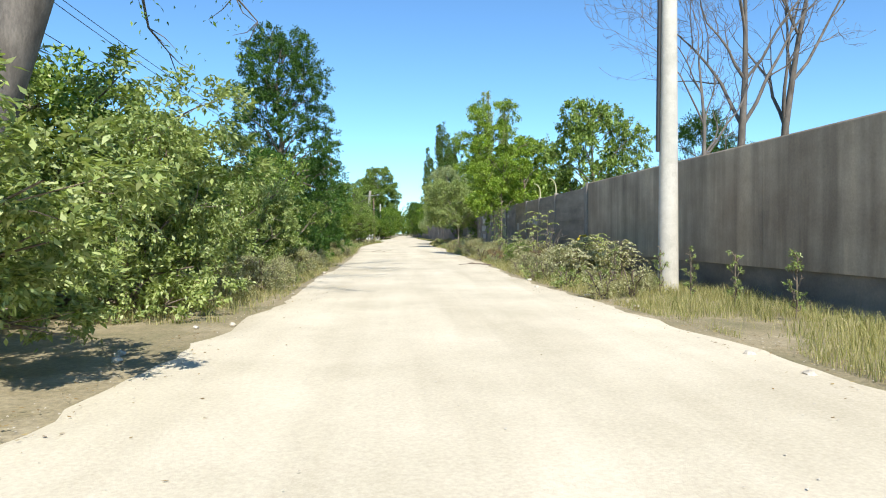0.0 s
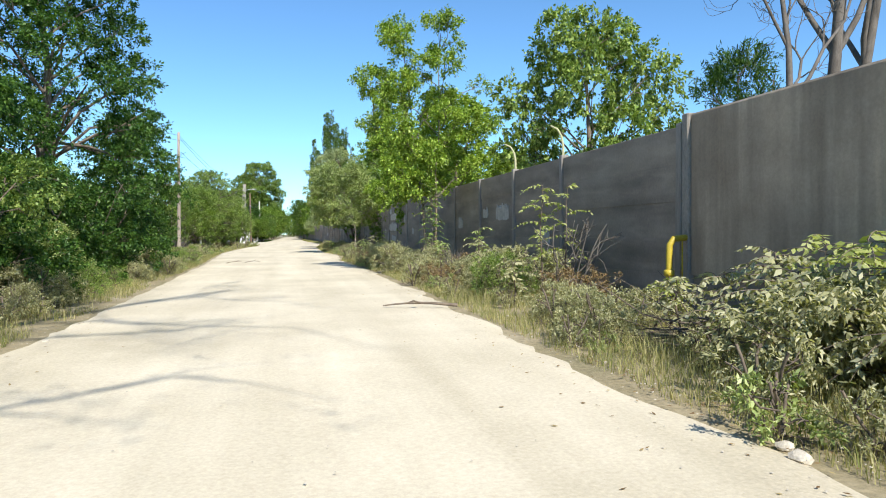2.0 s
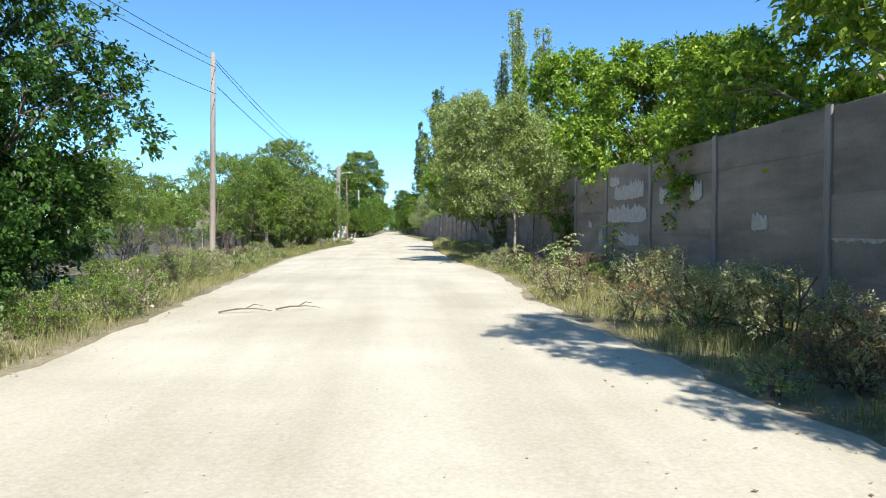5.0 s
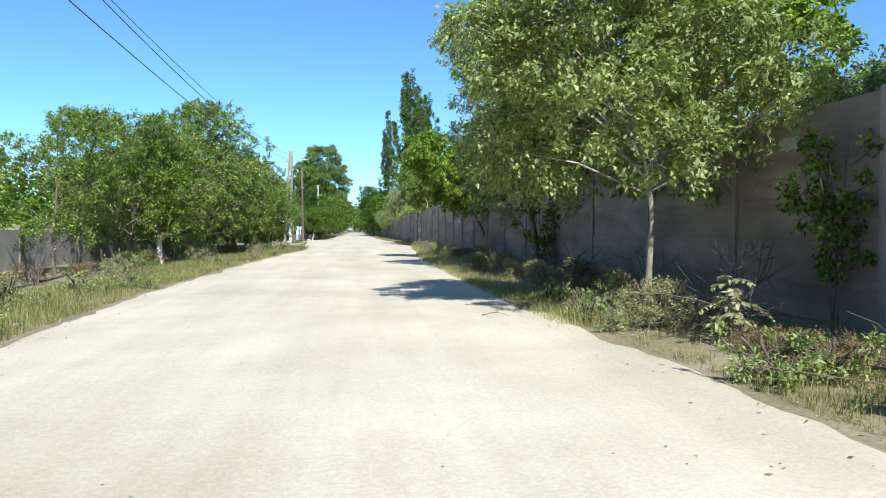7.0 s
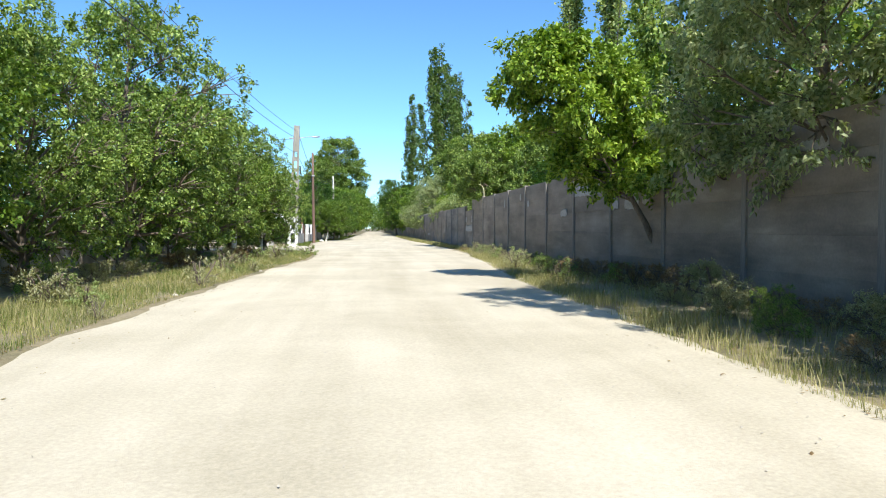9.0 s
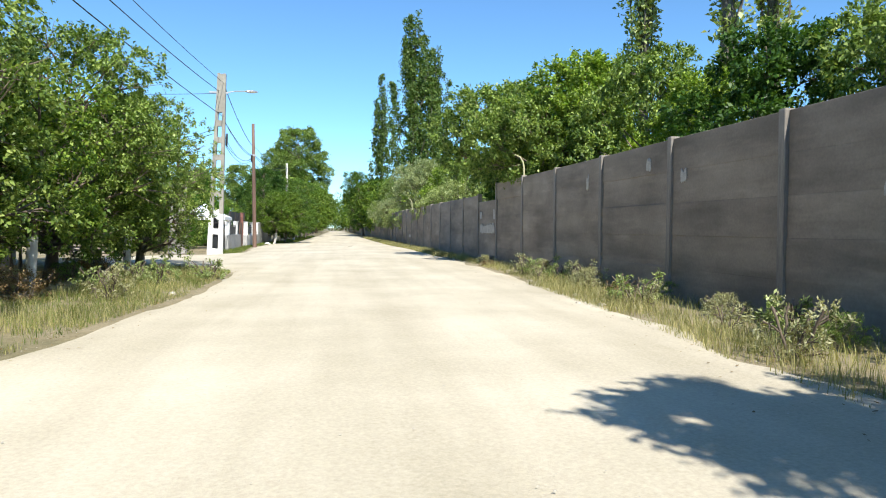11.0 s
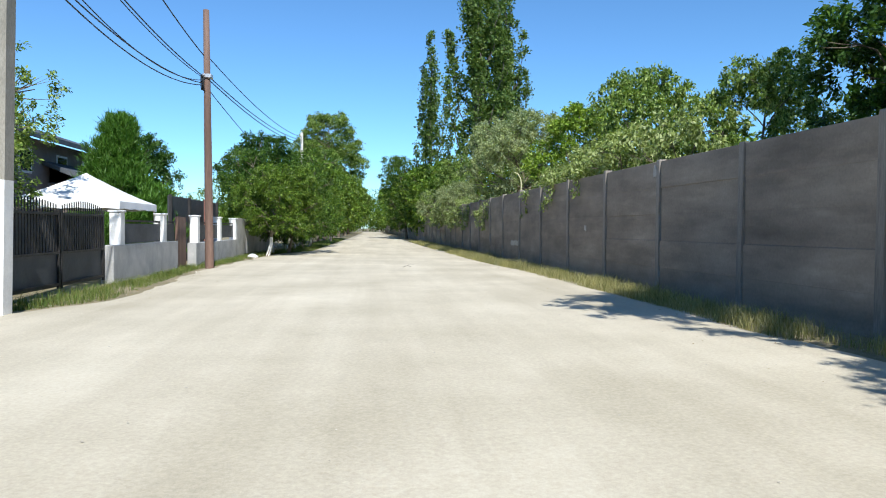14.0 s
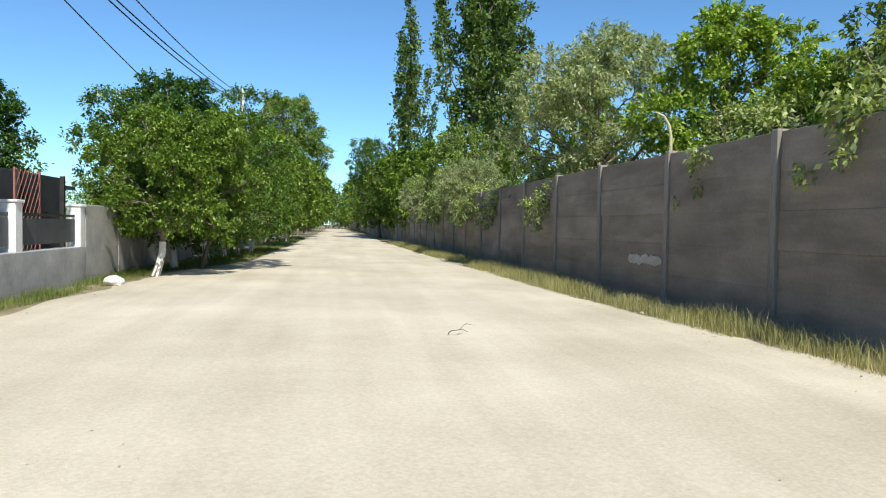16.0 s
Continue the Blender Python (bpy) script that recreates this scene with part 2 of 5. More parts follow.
def thing(name, m, label, category, group="", kind=""):
    ob = new(name)
    ob.matrix_basis = m
    return tagged(ob, label, category, group, kind)


def box(bm, x0, y0, z0, x1, y1, z1, bevel=0.0):
    r = bmesh.ops.create_cube(bm, size=1.0, matrix=Matrix.LocRotScale(((x0 + x1) / 2, (y0 + y1) / 2, (z0 + z1) / 2), None, (x1 - x0, y1 - y0, z1 - z0)))
    if bevel:
        edges = list({e for v in r["verts"] for e in v.link_edges})
        bmesh.ops.bevel(bm, geom=edges, offset=bevel, segments=1, affect="EDGES")
    return bm


def box_bm(x0, y0, z0, x1, y1, z1, bevel=0.0):
    return box(bmesh.new(), x0, y0, z0, x1, y1, z1, bevel)


class Tubes:
    """Tapered tubes along polylines, gathered into one mesh."""

    def __init__(self, sides=6):
        self.v, self.f, self.n, self.sides = [], [], 0, sides

    def add(self, pts, radii):
        pts = np.asarray(pts, dtype=float)
        k = self.sides
        tang = np.gradient(pts, axis=0)
        tang /= np.linalg.norm(tang, axis=1)[:, None] + 1e-9
        ref = np.array([0.0, 0, 1]) if abs(tang[0][2]) < 0.8 else np.array([1.0, 0, 0])
        a = np.cross(tang, ref)
        a /= np.linalg.norm(a, axis=1)[:, None] + 1e-9
        b = np.cross(tang, a)
        ang = np.arange(k) * 2 * np.pi / k
        ring = np.cos(ang)[None, :, None] * a[:, None] + np.sin(ang)[None, :, None] * b[:, None]
        v = pts[:, None] + ring * np.asarray(radii, dtype=float)[:, None, None]
        m = len(pts)
        i = np.arange(m - 1)[:, None] * k + np.arange(k)[None]
        j = np.arange(m - 1)[:, None] * k + (np.arange(k)[None] + 1) % k
        self.f.append(np.stack([i, j, j + k, i + k], -1).reshape(-1, 4) + self.n)
        self.v.append(v.reshape(-1, 3))
        self.n += m * k

    def mesh(self, name, material):
        return mesh_from(name, np.concatenate(self.v), np.concatenate(self.f), material, True)


def unit(v):
    return v / (np.linalg.norm(v, axis=-1, keepdims=True) + 1e-9)


def leaf_arrays(rng, centres, dirs, per, spread, length, width, droop=0.2):
    """Folded leaves strewn along short twigs at the centres."""
    n = len(centres) * per
    c = np.repeat(centres, per, 0)
    d = np.repeat(dirs, per, 0)
    pos = c + d * (rng.uniform(-0.2, 1.2, n) * spread)[:, None] + rng.normal(0, spread * 0.4, (n, 3))
    ax = d * 0.6 + rng.normal(0, 0.6, (n, 3))
    ax[:, 2] -= droop
    ax = unit(ax)
    up = rng.normal(0, 0.55, (n, 3))
    up[:, 2] += 0.95
    side = unit(np.cross(ax, up))
    nrm = np.cross(side, ax)
    s = rng.uniform(0.6, 1.3, n)[:, None]
    l, w = length * s, width * s
    p0 = pos
    p1 = pos + ax * l * 0.45 + side * w * 0.5 + nrm * w * 0.2
    p2 = pos + ax * l - nrm * l * 0.12
    p3 = pos + ax * l * 0.45 - side * w * 0.5 + nrm * w * 0.2
    v = np.stack([p0, p1, p2, p3], 1).reshape(-1, 3)
    f = np.arange(n * 4).reshape(-1, 4)
    return v, f


SHAPES = {
    "round": lambda u: np.sqrt(np.maximum(0.02, 1 - (2 * u - 0.9) ** 2 / 1.25)),
    "column": lambda u: 0.35 + 0.65 * np.sin(np.pi * np.clip(u * 0.9 + 0.08, 0, 1)) ** 0.8,
    "cone": lambda u: np.maximum(0.06, 1.0 - u) ** 0.7,
    "bush": lambda u: np.sqrt(np.maximum(0.03, 1 - u ** 2.2)),
    "tier": lambda u: np.maximum(0.3, (0.86 + 0.14 * np.sin(u * 9.0)) * (1.0 - 0.5 * np.maximum(0, u - 0.55) / 0.45)),
    "spread": lambda u: 0.45 + 0.55 * np.sin(np.pi * np.clip(0.25 + 0.7 * u, 0, 1)),
}


def make_tree(name, m, label, category, seed, h, r, base, lobes, clumps, per, leaf, spread, leaves, bark=None, shape="round",
              trunk=0.12, droop=0.2, lean=(0, 0), stems=1, lobe=0.36, limewash=0.0, group="", twigs=3, sway=0.0):
    """A tree or bush: tapered stems with limbs and twigs, and a crown of single leaves in uneven clumps."""
    bark = bark or M_BARK
    rng = np.random.default_rng(seed)
    root = thing(name, m, label, category, group)
    tub = Tubes(6)
    top = base + (h - base) * 0.9
    lean3 = np.array([lean[0], lean[1], 0.0])
    spines = []
    for k in range(stems):
        off = np.array([*(rng.normal(0, 0.35 * r * (stems > 1), 2)), 0.0])
        z = np.linspace(-0.1, top, 8)
        wob = np.cumsum(rng.normal(0, 0.035 * r, (8, 2)), 0)
        pts = np.column_stack([wob, z]) + np.clip(z / top, 0, 1)[:, None] ** 1.2 * (lean3 + off * 1.4) + off * 0.3 * (1 - z / top)[:, None]
        pts[:, 0] += sway * np.sin(z / top * 5.2)
        rad = trunk / stems ** 0.5 * (1.15 - z / top * 1.02)
        rad[0] *= 1.35
        tub.add(pts, np.maximum(rad, 0.012))
        spines.append(pts)
    cen, radius = [], []
    fn = SHAPES[shape]
    for i in range(lobes):
        u = np.clip((i + rng.uniform(0.1, 0.9)) / lobes, 0.02, 0.98)
        az = i * 2.4 + rng.uniform(-0.5, 0.5)
        lr = r * lobe * rng.uniform(0.5, 1.2) * (0.6 + 0.4 * fn(u))
        rr = max(0.0, r * fn(u) * rng.uniform(0.75, 1.12) - lr * 0.8)
        z = base + (h - base) * u
        sp = spines[i % stems]
        at = lambda zz: np.array([np.interp(zz, sp[:, 2], sp[:, 0]), np.interp(zz, sp[:, 2], sp[:, 1]), zz])
        zc = min(z, h - lr * 0.75)
        ctr = at(min(zc, top)) * (1, 1, 0) + np.array([math.cos(az) * rr, math.sin(az) * rr, zc])
        zs = max(base * rng.uniform(0.75, 1.35), min(zc - rr * (0.75 if shape != "column" else 2.0), top * 0.92))
        s = at(zs)
        mid = s * 0.5 + ctr * 0.5 + np.array([0, 0, 0.1 * rr]) + rng.normal(0, 0.06 * rr + 0.02, 3)
        lrad = trunk * 0.42 * (1.1 - zs / h)
        tub.add([s, s * 0.7 + mid * 0.3 + rng.normal(0, 0.03, 3), mid, mid * 0.4 + ctr * 0.6, ctr], np.array([lrad, lrad * 0.8, lrad * 0.6, lrad * 0.4, lrad * 0.2]) + 0.006)
        for _ in range(twigs):
            e = ctr + unit(rng.normal(0, 1, 3) + (0, 0, 0.3 * (twigs > 3))) * lr * rng.uniform(0.6, 1.0)
            st = mid * 0.5 + ctr * 0.5
            tub.add([st, (st + e) / 2 + rng.normal(0, 0.05 * lr, 3), e], [lrad * 0.35 + 0.005, lrad * 0.22 + 0.004, 0.004])
        cen.append(ctr)
        radius.append(lr)
    child("trunk", tub.mesh("trunk", bark), root)
    if limewash:
        col = Tubes(10)
        z = np.linspace(0, limewash, 4)
        px = np.column_stack([np.interp(z, spines[0][:, 2], spines[0][:, 0]), np.interp(z, spines[0][:, 2], spines[0][:, 1]), z])
        rr = np.interp(z, spines[0][:, 2], trunk * (1.15 - spines[0][:, 2] / top * 1.02)) + 0.012
        rr[0] = trunk * 1.4
        col.add(px, rr)
        child("painted_band", col.mesh("painted_band", M_LIME), root, "white limewash on the trunk")
    if clumps:
        cen, radius = np.array(cen), np.array(radius)
        clumps, per, spread, leaf = int(clumps * 0.36), int(per * 2.4), spread * 0.6, (leaf[0] * 1.15, leaf[1] * 1.25)
        pick = rng.choice(len(cen), clumps, p=radius ** 2 / (radius ** 2).sum())
        d = unit(rng.normal(0, 1, (clumps, 3)) + (0, 0, 0.25))
        rad = radius[pick] * (0.5 + 0.6 * rng.uniform(0, 1, clumps) ** 0.6)
        c = cen[pick] + d * rad[:, None] * (1, 1, 0.62)
        keep = c[:, 2] > 0.05
        v, f = leaf_arrays(rng, c[keep], d[keep], per, spread, leaf[0], leaf[1], droop)
        v[:, 2] = np.maximum(v[:, 2], 0.01)
        child("crown", mesh_from("crown", v, f, leaves), root)
    return root


def place(x, y, turn=0.0, scale=1.0, z=0.0, tall=1.0):
    return pose(x, y, z, 0, 0, turn) @ Matrix.Diagonal((scale, scale, scale * tall, 1))


# ---- ground, road ----
LEFT_EDGE = [(-60, -2.4), (8, -2.2), (13, -1.9), (19, -2.1), (30, -2.1), (40, -2.4), (48, -2.5), (58, -3.0), (68, -3.4), (80, -3.2), (90, -2.8), (98, -2.1), (105, -2.2), (107.5, -3.4), (109, -9.5), (116, -9.5), (118, -5.5), (121, -3.9), (130, -4.5), (142, -3.9), (147, -2.4), (165, -2.0), (200, -1.4), (330, 0.2)]
RIGHT_EDGE = [(-60, 4.8), (8, 4.6), (13, 4.3), (20, 4.0), (30, 4.2), (40, 4.2), (50, 3.8), (56, 4.4), (65, 4.2), (75, 4.3), (85, 4.5), (95, 5.3), (105, 5.7), (112, 5.9), (120, 5.8), (128, 5.7), (136, 5.3), (150, 5.1), (200, 5.0), (330, 5.4)]
WALL_LINE = [(-60, 8.6), (5, 8.0), (26, 7.5), (50, 7.3), (64, 7.4), (82, 7.2), (107, 6.95), (125, 6.55), (137, 6.4), (160, 6.4), (200, 6.5), (330, 7.0)]


def along(line, y):
    return float(np.interp(y, [p[0] for p in line], [p[1] for p in line]))


def ground_sheet():
    # fine near the road, coarse out to the horizon, in one sheet
    ax = np.concatenate([np.array([-2500, -900, -300, -120, -60, -30]), np.arange(-20, 21, 2.0), np.array([30, 60, 120, 300, 900, 2500])])
    ay = np.concatenate([np.array([-2500, -900, -300, -120, -60]), np.arange(-40, 341, 4.0), np.array([400, 600, 1000, 2500])])
    gx, gy = np.meshgrid(ax, ay)
    rng = np.random.default_rng(5)
    gz = np.where((np.abs(gx) < 21) & (gy > -40) & (gy < 340), rng.uniform(-0.03, 0.0, gx.shape), -0.02)
    v = np.stack([gx, gy, gz], -1).reshape(-1, 3)
    w = len(ax)
    i = (np.arange(len(ay) - 1)[:, None] * w + np.arange(w - 1)[None]).ravel()
    f = np.stack([i, i + 1, i + 1 + w, i + w], -1)
    tagged(child("ground", mesh_from("ground", v, f, M_SOIL, True)), "dry soil of the verges and yards with thin grass", "ground", kind="structure")


def road_sheet():
    rng = np.random.default_rng(8)
    ys = np.concatenate([np.arange(-50, 150, 0.35), np.arange(150, 335, 1.2)])
    k = 31
    rows = []
    for y in ys:
        jl = noise.noise(Vector((y * 0.5, 3, 0))) * 0.22 + noise.noise(Vector((y * 1.9, 7, 0))) * 0.12
        jr = noise.noise(Vector((y * 0.5, 13, 0))) * 0.25 + noise.noise(Vector((y * 1.9, 17, 0))) * 0.14
        l, r = along(LEFT_EDGE, y) + jl, along(RIGHT_EDGE, y) + jr
        u = np.linspace(0, 1, k)
        x = l + (r - l) * u
        edge = np.clip(np.minimum(u, 1 - u) * 14, 0, 1)
        z = np.array([0.004 + 0.022 * e + 0.007 * noise.noise(Vector((xx * 0.9, y * 0.35, 1))) - 0.012 * math.exp(-((xx + 0.3) / 0.45) ** 2) - 0.012 * math.exp(-((xx - 1.6) / 0.45) ** 2) for xx, e in zip(x, edge)])
        z = np.maximum(z, 0.003 + 0.004 * edge)
        z[0] = z[-1] = -0.035
        rows.append(np.column_stack([x, np.full(k, y), z]))
    v = np.concatenate(rows)
    i = (np.arange(len(ys) - 1)[:, None] * k + np.arange(k - 1)[None]).ravel()
    f = np.stack([i, i + 1, i + 1 + k, i + k], -1)
    tagged(child("road", mesh_from("road", v, f, M_ROAD, True)), "pale dusty unpaved dirt road with faint wheel tracks", "road", kind="structure")


ground_sheet()
road_sheet()


# ---- concrete walls ----
def plain_wall():
    root = thing("wall_east_1", pose(0, 0, 0), "tall plain grey concrete wall with vertical water stains", "wall", kind="structure")
    ys = np.arange(-34.9, 25.11, 6.0)
    for a, b in zip(ys[:-1], ys[1:]):
        bm = bmesh.new()
        xa, xb = along(WALL_LINE, a), along(WALL_LINE, b)
        for (y, x) in ((a + 0.006, xa), (b - 0.006, xb)):
            for dx, z in ((0, 0.62), (0, 3.17), (0.015, 3.2), (0.25, 3.2), (0.265, 3.17), (0.265, 0.62)):
                bm.verts.new((x + dx, y, z))
        vs = list(bm.verts)
        for k in range(6):
            bm.faces.new((vs[k], vs[(k + 1) % 6], vs[6 + (k + 1) % 6], vs[6 + k]))
        bm.faces.new(vs[:6])
        bm.faces.new(vs[6:])
        bmesh.ops.recalc_face_normals(bm, faces=bm.faces)
        part("panel", bm, M_CONC, root)
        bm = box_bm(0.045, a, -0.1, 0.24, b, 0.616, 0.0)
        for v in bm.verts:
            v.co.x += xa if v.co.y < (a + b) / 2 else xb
        part("plinth", bm, M_PLINTH, root, "dark plinth set back under the wall")
    bm = bmesh.new()
    box(bm, 7.46, 25.1, -0.1, 7.78, 25.28, 3.22, 0.02)
    part("end_post", bm, M_POST, root)


plain_wall()

HOOKED = {0, 1, 23, 32}


def board_wall():
    """Precast wall: grooved posts, and in each bay a stack of concrete boards."""
    root = thing("wall_east_2", pose(0, 0, 0), "precast concrete board wall with slotted posts, stained and patched", "wall", kind="structure")
    rng = np.random.default_rng(21)
    boards = 0
    ys = [25.36] + [30.2 + 3.325 * k for k in range(25)] + [113.02 + 3.02 * k for k in range(72)]
    # one board, built once: a slightly dished slab with bevelled edges
    bm = box_bm(-0.035, 0.0, 0.0, 0.035, 1.0, 0.575, 0.0)
    bmesh.ops.bevel(bm, geom=[e for e in bm.edges if abs(e.verts[0].co.y - e.verts[1].co.y) > 0.5], offset=0.006, segments=1, affect="EDGES")
    slab = bpy.data.meshes.new("board")
    bm.to_mesh(slab)
    bm.free()
    slab.materials.append(M_BOARD)
    bm = bmesh.new()
    box(bm, -0.085, -0.075, -0.03, 0.1, 0.075, 1.0, 0.01)
    shaft = bpy.data.meshes.new("post")
    bm.to_mesh(shaft)
    bm.free()
    shaft.materials.append(M_POST)
    hook = Tubes(8)
    hook.add([(0, 0, -0.02), (0, 0, 0.3), (-0.04, 0, 0.5), (-0.14, 0, 0.66), (-0.3, 0, 0.73)], [0.034, 0.03, 0.027, 0.023, 0.016])
    hook_mesh = hook.mesh("hook", M_LICHEN)
    far_v, far_f, nf = [], [], 0
    for k, y in enumerate(ys):
        x = along(WALL_LINE, y)
        top = 3.05 if y < 112 else 2.72
        if y > 190:
            continue
        p = child("post", shaft, root)
        p.matrix_basis = pose(x, y, 0, rng.normal(0, 0.35), rng.normal(0, 0.2), 0) @ Matrix.Diagonal((1, 1, top + 0.01 + rng.uniform(0, 0.04), 1))
        if (k - 1) in HOOKED:
            h = child("hook", hook_mesh, root, "yellowed hooked post top")
            h.matrix_basis = pose(x, y, top + 0.0, 0, 0, rng.uniform(-20, 20))
    for k in range(len(ys) - 1):
        a, b = ys[k], ys[k + 1]
        xa, xb = along(WALL_LINE, a), along(WALL_LINE, b)
        n = 5
        top = 3.05 if a < 112.0 else 2.72
        hgt = top / n
        if 109.5 < a < 112.0:
            n = 4
        for j in range(n):
            z = j * hgt
            turn = math.degrees(math.atan2(-(xb - xa), b - a))
            m = pose((xa) + rng.normal(0, 0.008), a, z - 0.02, 0, rng.normal(0, 0.35), turn) @ Matrix.Diagonal((1, b - a, (hgt + 0.004) / 0.575, 1))
            if boards < 290:
                ob = child("board", slab, root)
                ob.matrix_basis = m
                boards += 1
            else:
                vv = np.array([(m @ v.co)[:] for v in slab.vertices])
                far_v.append(vv)
                far_f += [[i + nf for i in p.vertices] for p in slab.polygons]
                nf += len(vv)
    quads = np.array([f for f in far_f if len(f) == 4])
    rest = [np.array([f for f in far_f if len(f) == c]) for c in (3, 5, 6, 7, 8)]
    far = child("far_boards", mesh_from("far_boards", np.concatenate(far_v), [quads] + [r for r in rest if len(r)], M_BOARD), root)
    tagged(far, kind="stuff")
    # pale patches where the facing has fallen away: a flat lower edge on a joint, a ragged upper one
    for y, z, w, hh in ((111.5, 1.12, 2.3, 0.42), (110.35, 1.68, 0.3, 0.4), (112.5, 1.72, 0.4, 0.3), (88.75, 2.3, 2.8, 0.5), (86.45, 1.82, 0.5, 0.36),
                         (85.3, 1.8, 0.9, 0.36), (84.4, 1.9, 0.4, 0.34), (91.2, 1.7, 0.7, 0.25), (82.2, 2.5, 0.5, 0.3), (78.3, 2.5, 0.9, 0.2), (56.1, 2.5, 0.8, 0.32), (55.0, 2.1, 2.2, 0.48), (55.2, 1.5, 3.0, 0.5), (55.0, 0.9, 1.6, 0.36), (58.4, 1.36, 0.4, 0.3), (57.35, 0.85, 0.35, 0.6),
                         (46.2, 1.15, 1.3, 0.42), (44.5, 1.2, 1.3, 0.28), (43.9, 1.6, 0.5, 0.42), (42.9, 2.3, 0.6, 0.2), (52.6, 1.9, 0.6, 0.45), (51.0, 1.9, 0.55, 0.4), (48.6, 1.3, 0.5, 0.34), (34.6, 1.7, 1.2, 0.5), (36.3, 1.8, 0.5, 0.36), (31.2, 1.0, 0.5, 0.4), (39.4, 1.5, 0.6, 0.4),
                         (122.3, 2.4, 0.16, 0.26), (126.6, 1.25, 0.2, 0.22), (135.0, 0.66, 1.4, 0.2), (62.0, 2.5, 0.5, 0.2), (97.6, 2.5, 0.2, 0.34), (100.9, 2.3, 0.16, 0.4), (96.2, 2.2, 0.2, 0.25)):
        bm = bmesh.new()
        n = 30 if w > 0.6 else 14
        ph = rng.uniform(0, 50)
        wave = lambda q, f: noise.noise(Vector((q * f + ph, 3.1, f)))
        low = [(y - w / 2 + w * i / n, z + 0.035 * wave(w * i / n, 6.0) + 0.02 * rng.uniform(-1, 1) + (0.12 * hh * abs(2 * i / n - 1) ** 6)) for i in range(n + 1)]
        high = []
        for i in range(n, -1, -1):
            q = w * i / n
            rag = 0.78 + 0.35 * wave(q, 2.2) + 0.5 * wave(q, 11.0) + 0.3 * wave(q, 26.0)
            end = min(1.0, 0.5 + 12.0 * min(i, n - i) / n)
            high.append((y - w / 2 + q + 0.03 * wave(q, 11.0), z + 0.16 * hh + 0.84 * hh * max(0.0, min(1.0, rag)) * end))
        bm.faces.new([bm.verts.new((along(WALL_LINE, yy) - 0.05, yy, zz)) for yy, zz in low + high])
        r = bmesh.ops.extrude_face_region(bm, geom=list(bm.faces))
        bmesh.ops.translate(bm, verts=[v for v in r["geom"] if isinstance(v, bmesh.types.BMVert)], vec=(0.02, 0, 0))
        bmesh.ops.recalc_face_normals(bm, faces=bm.faces)
        part("bare_patch", bm, M_CHIP, root, "pale bare patch")


board_wall()


# ---- poles and cables ----
def round_pole(name, x, y, h, r0, r1, material, label, lean=(0, 0)):
    root = thing(name, pose(x, y, 0), label, "utility pole")
    t = Tubes(20)
    z = np.array([-0.3, 0.0, 2.86, 2.9, 2.94, h * 0.66, h, h + 0.001])
    rad = r0 + (r1 - r0) * np.clip(z / h, 0, 1)
    rad[3] *= 0.985
    rad[-1] = 0.004
    t.add(np.column_stack([z / h * lean[0], z / h * lean[1], z]), rad)
    child("shaft", t.mesh("shaft", material), root)
    return root


tall = round_pole("concrete_pole", 6.64, 15.1, 9.6, 0.235, 0.15, M_POLE, "round pale grey concrete pole beside the wall")
duct = Tubes(8)
duct.add([(-0.24, 0.04, 3.2), (-0.21, 0.04, 6.5), (-0.18, 0.04, 9.4)], [0.05, 0.05, 0.05])
child("cable_duct", duct.mesh("cable_duct", M_CABLE), tall, "black cable duct up the pole")
round_pole("wooden_pole", -6.2, 67.0, 8.6, 0.13, 0.09, M_GREYWOOD, "weathered grey wooden utility pole in the verge", (0.1, 0))
brown = round_pole("wooden_pole", -4.28, 130.7, 8.0, 0.135, 0.09, M_WOODPOLE, "brown wooden utility pole beside the garden wall", (-0.08, 0))
round_pole("wooden_pole", -2.5, 172.0, 6.4, 0.11, 0.08, M_GREYWOOD, "thin weathered grey utility pole among far roadside trees")
round_pole("concrete_pole", -3.9, 158.3, 8.0, 0.16, 0.1, M_POLE, "pale concrete utility pole among roadside trees")
t = Tubes(6)
for k in range(4):
    a = np.linspace(0, 2 * np.pi, 15)
    t.add(np.column_stack([-0.2 + 0.03 * k + 0 * a, 0.12 * np.cos(a) - 0.1, 5.75 + (0.23 + 0.01 * k) * np.sin(a)]), np.full(15, 0.014))
child("cable_coil", t.mesh("cable_coil", M_CABLE), brown)
part("clamp", box_bm(-0.17, -0.16, 5.9, 0.1, 0.13, 6.02, 0.01), M_METAL, brown)


def web_bm(half, depth, z0, z1, r):
    """A cross web that flares into both legs, so that the openings beside it have rounded corners."""
    arc = [(r * (1 - math.cos(q * math.pi / 6)), r * (1 - math.sin(q * math.pi / 6))) for q in range(4)]
    top = [(-half + u, z1 + v) for u, v in arc] + [(half - u, z1 + v) for u, v in reversed(arc)]
    low = [(x, z0 + z1 - z) for x, z in reversed(top)]
    bm = bmesh.new()
    f = bm.faces.new([bm.verts.new((x, -depth, z)) for x, z in top + low])
    r2 = bmesh.ops.extrude_face_region(bm, geom=[f])
    bmesh.ops.translate(bm, verts=[v for v in r2["geom"] if isinstance(v, bmesh.types.BMVert)], vec=(0, 2 * depth, 0))
    bmesh.ops.recalc_face_normals(bm, faces=bm.faces)
    return bm


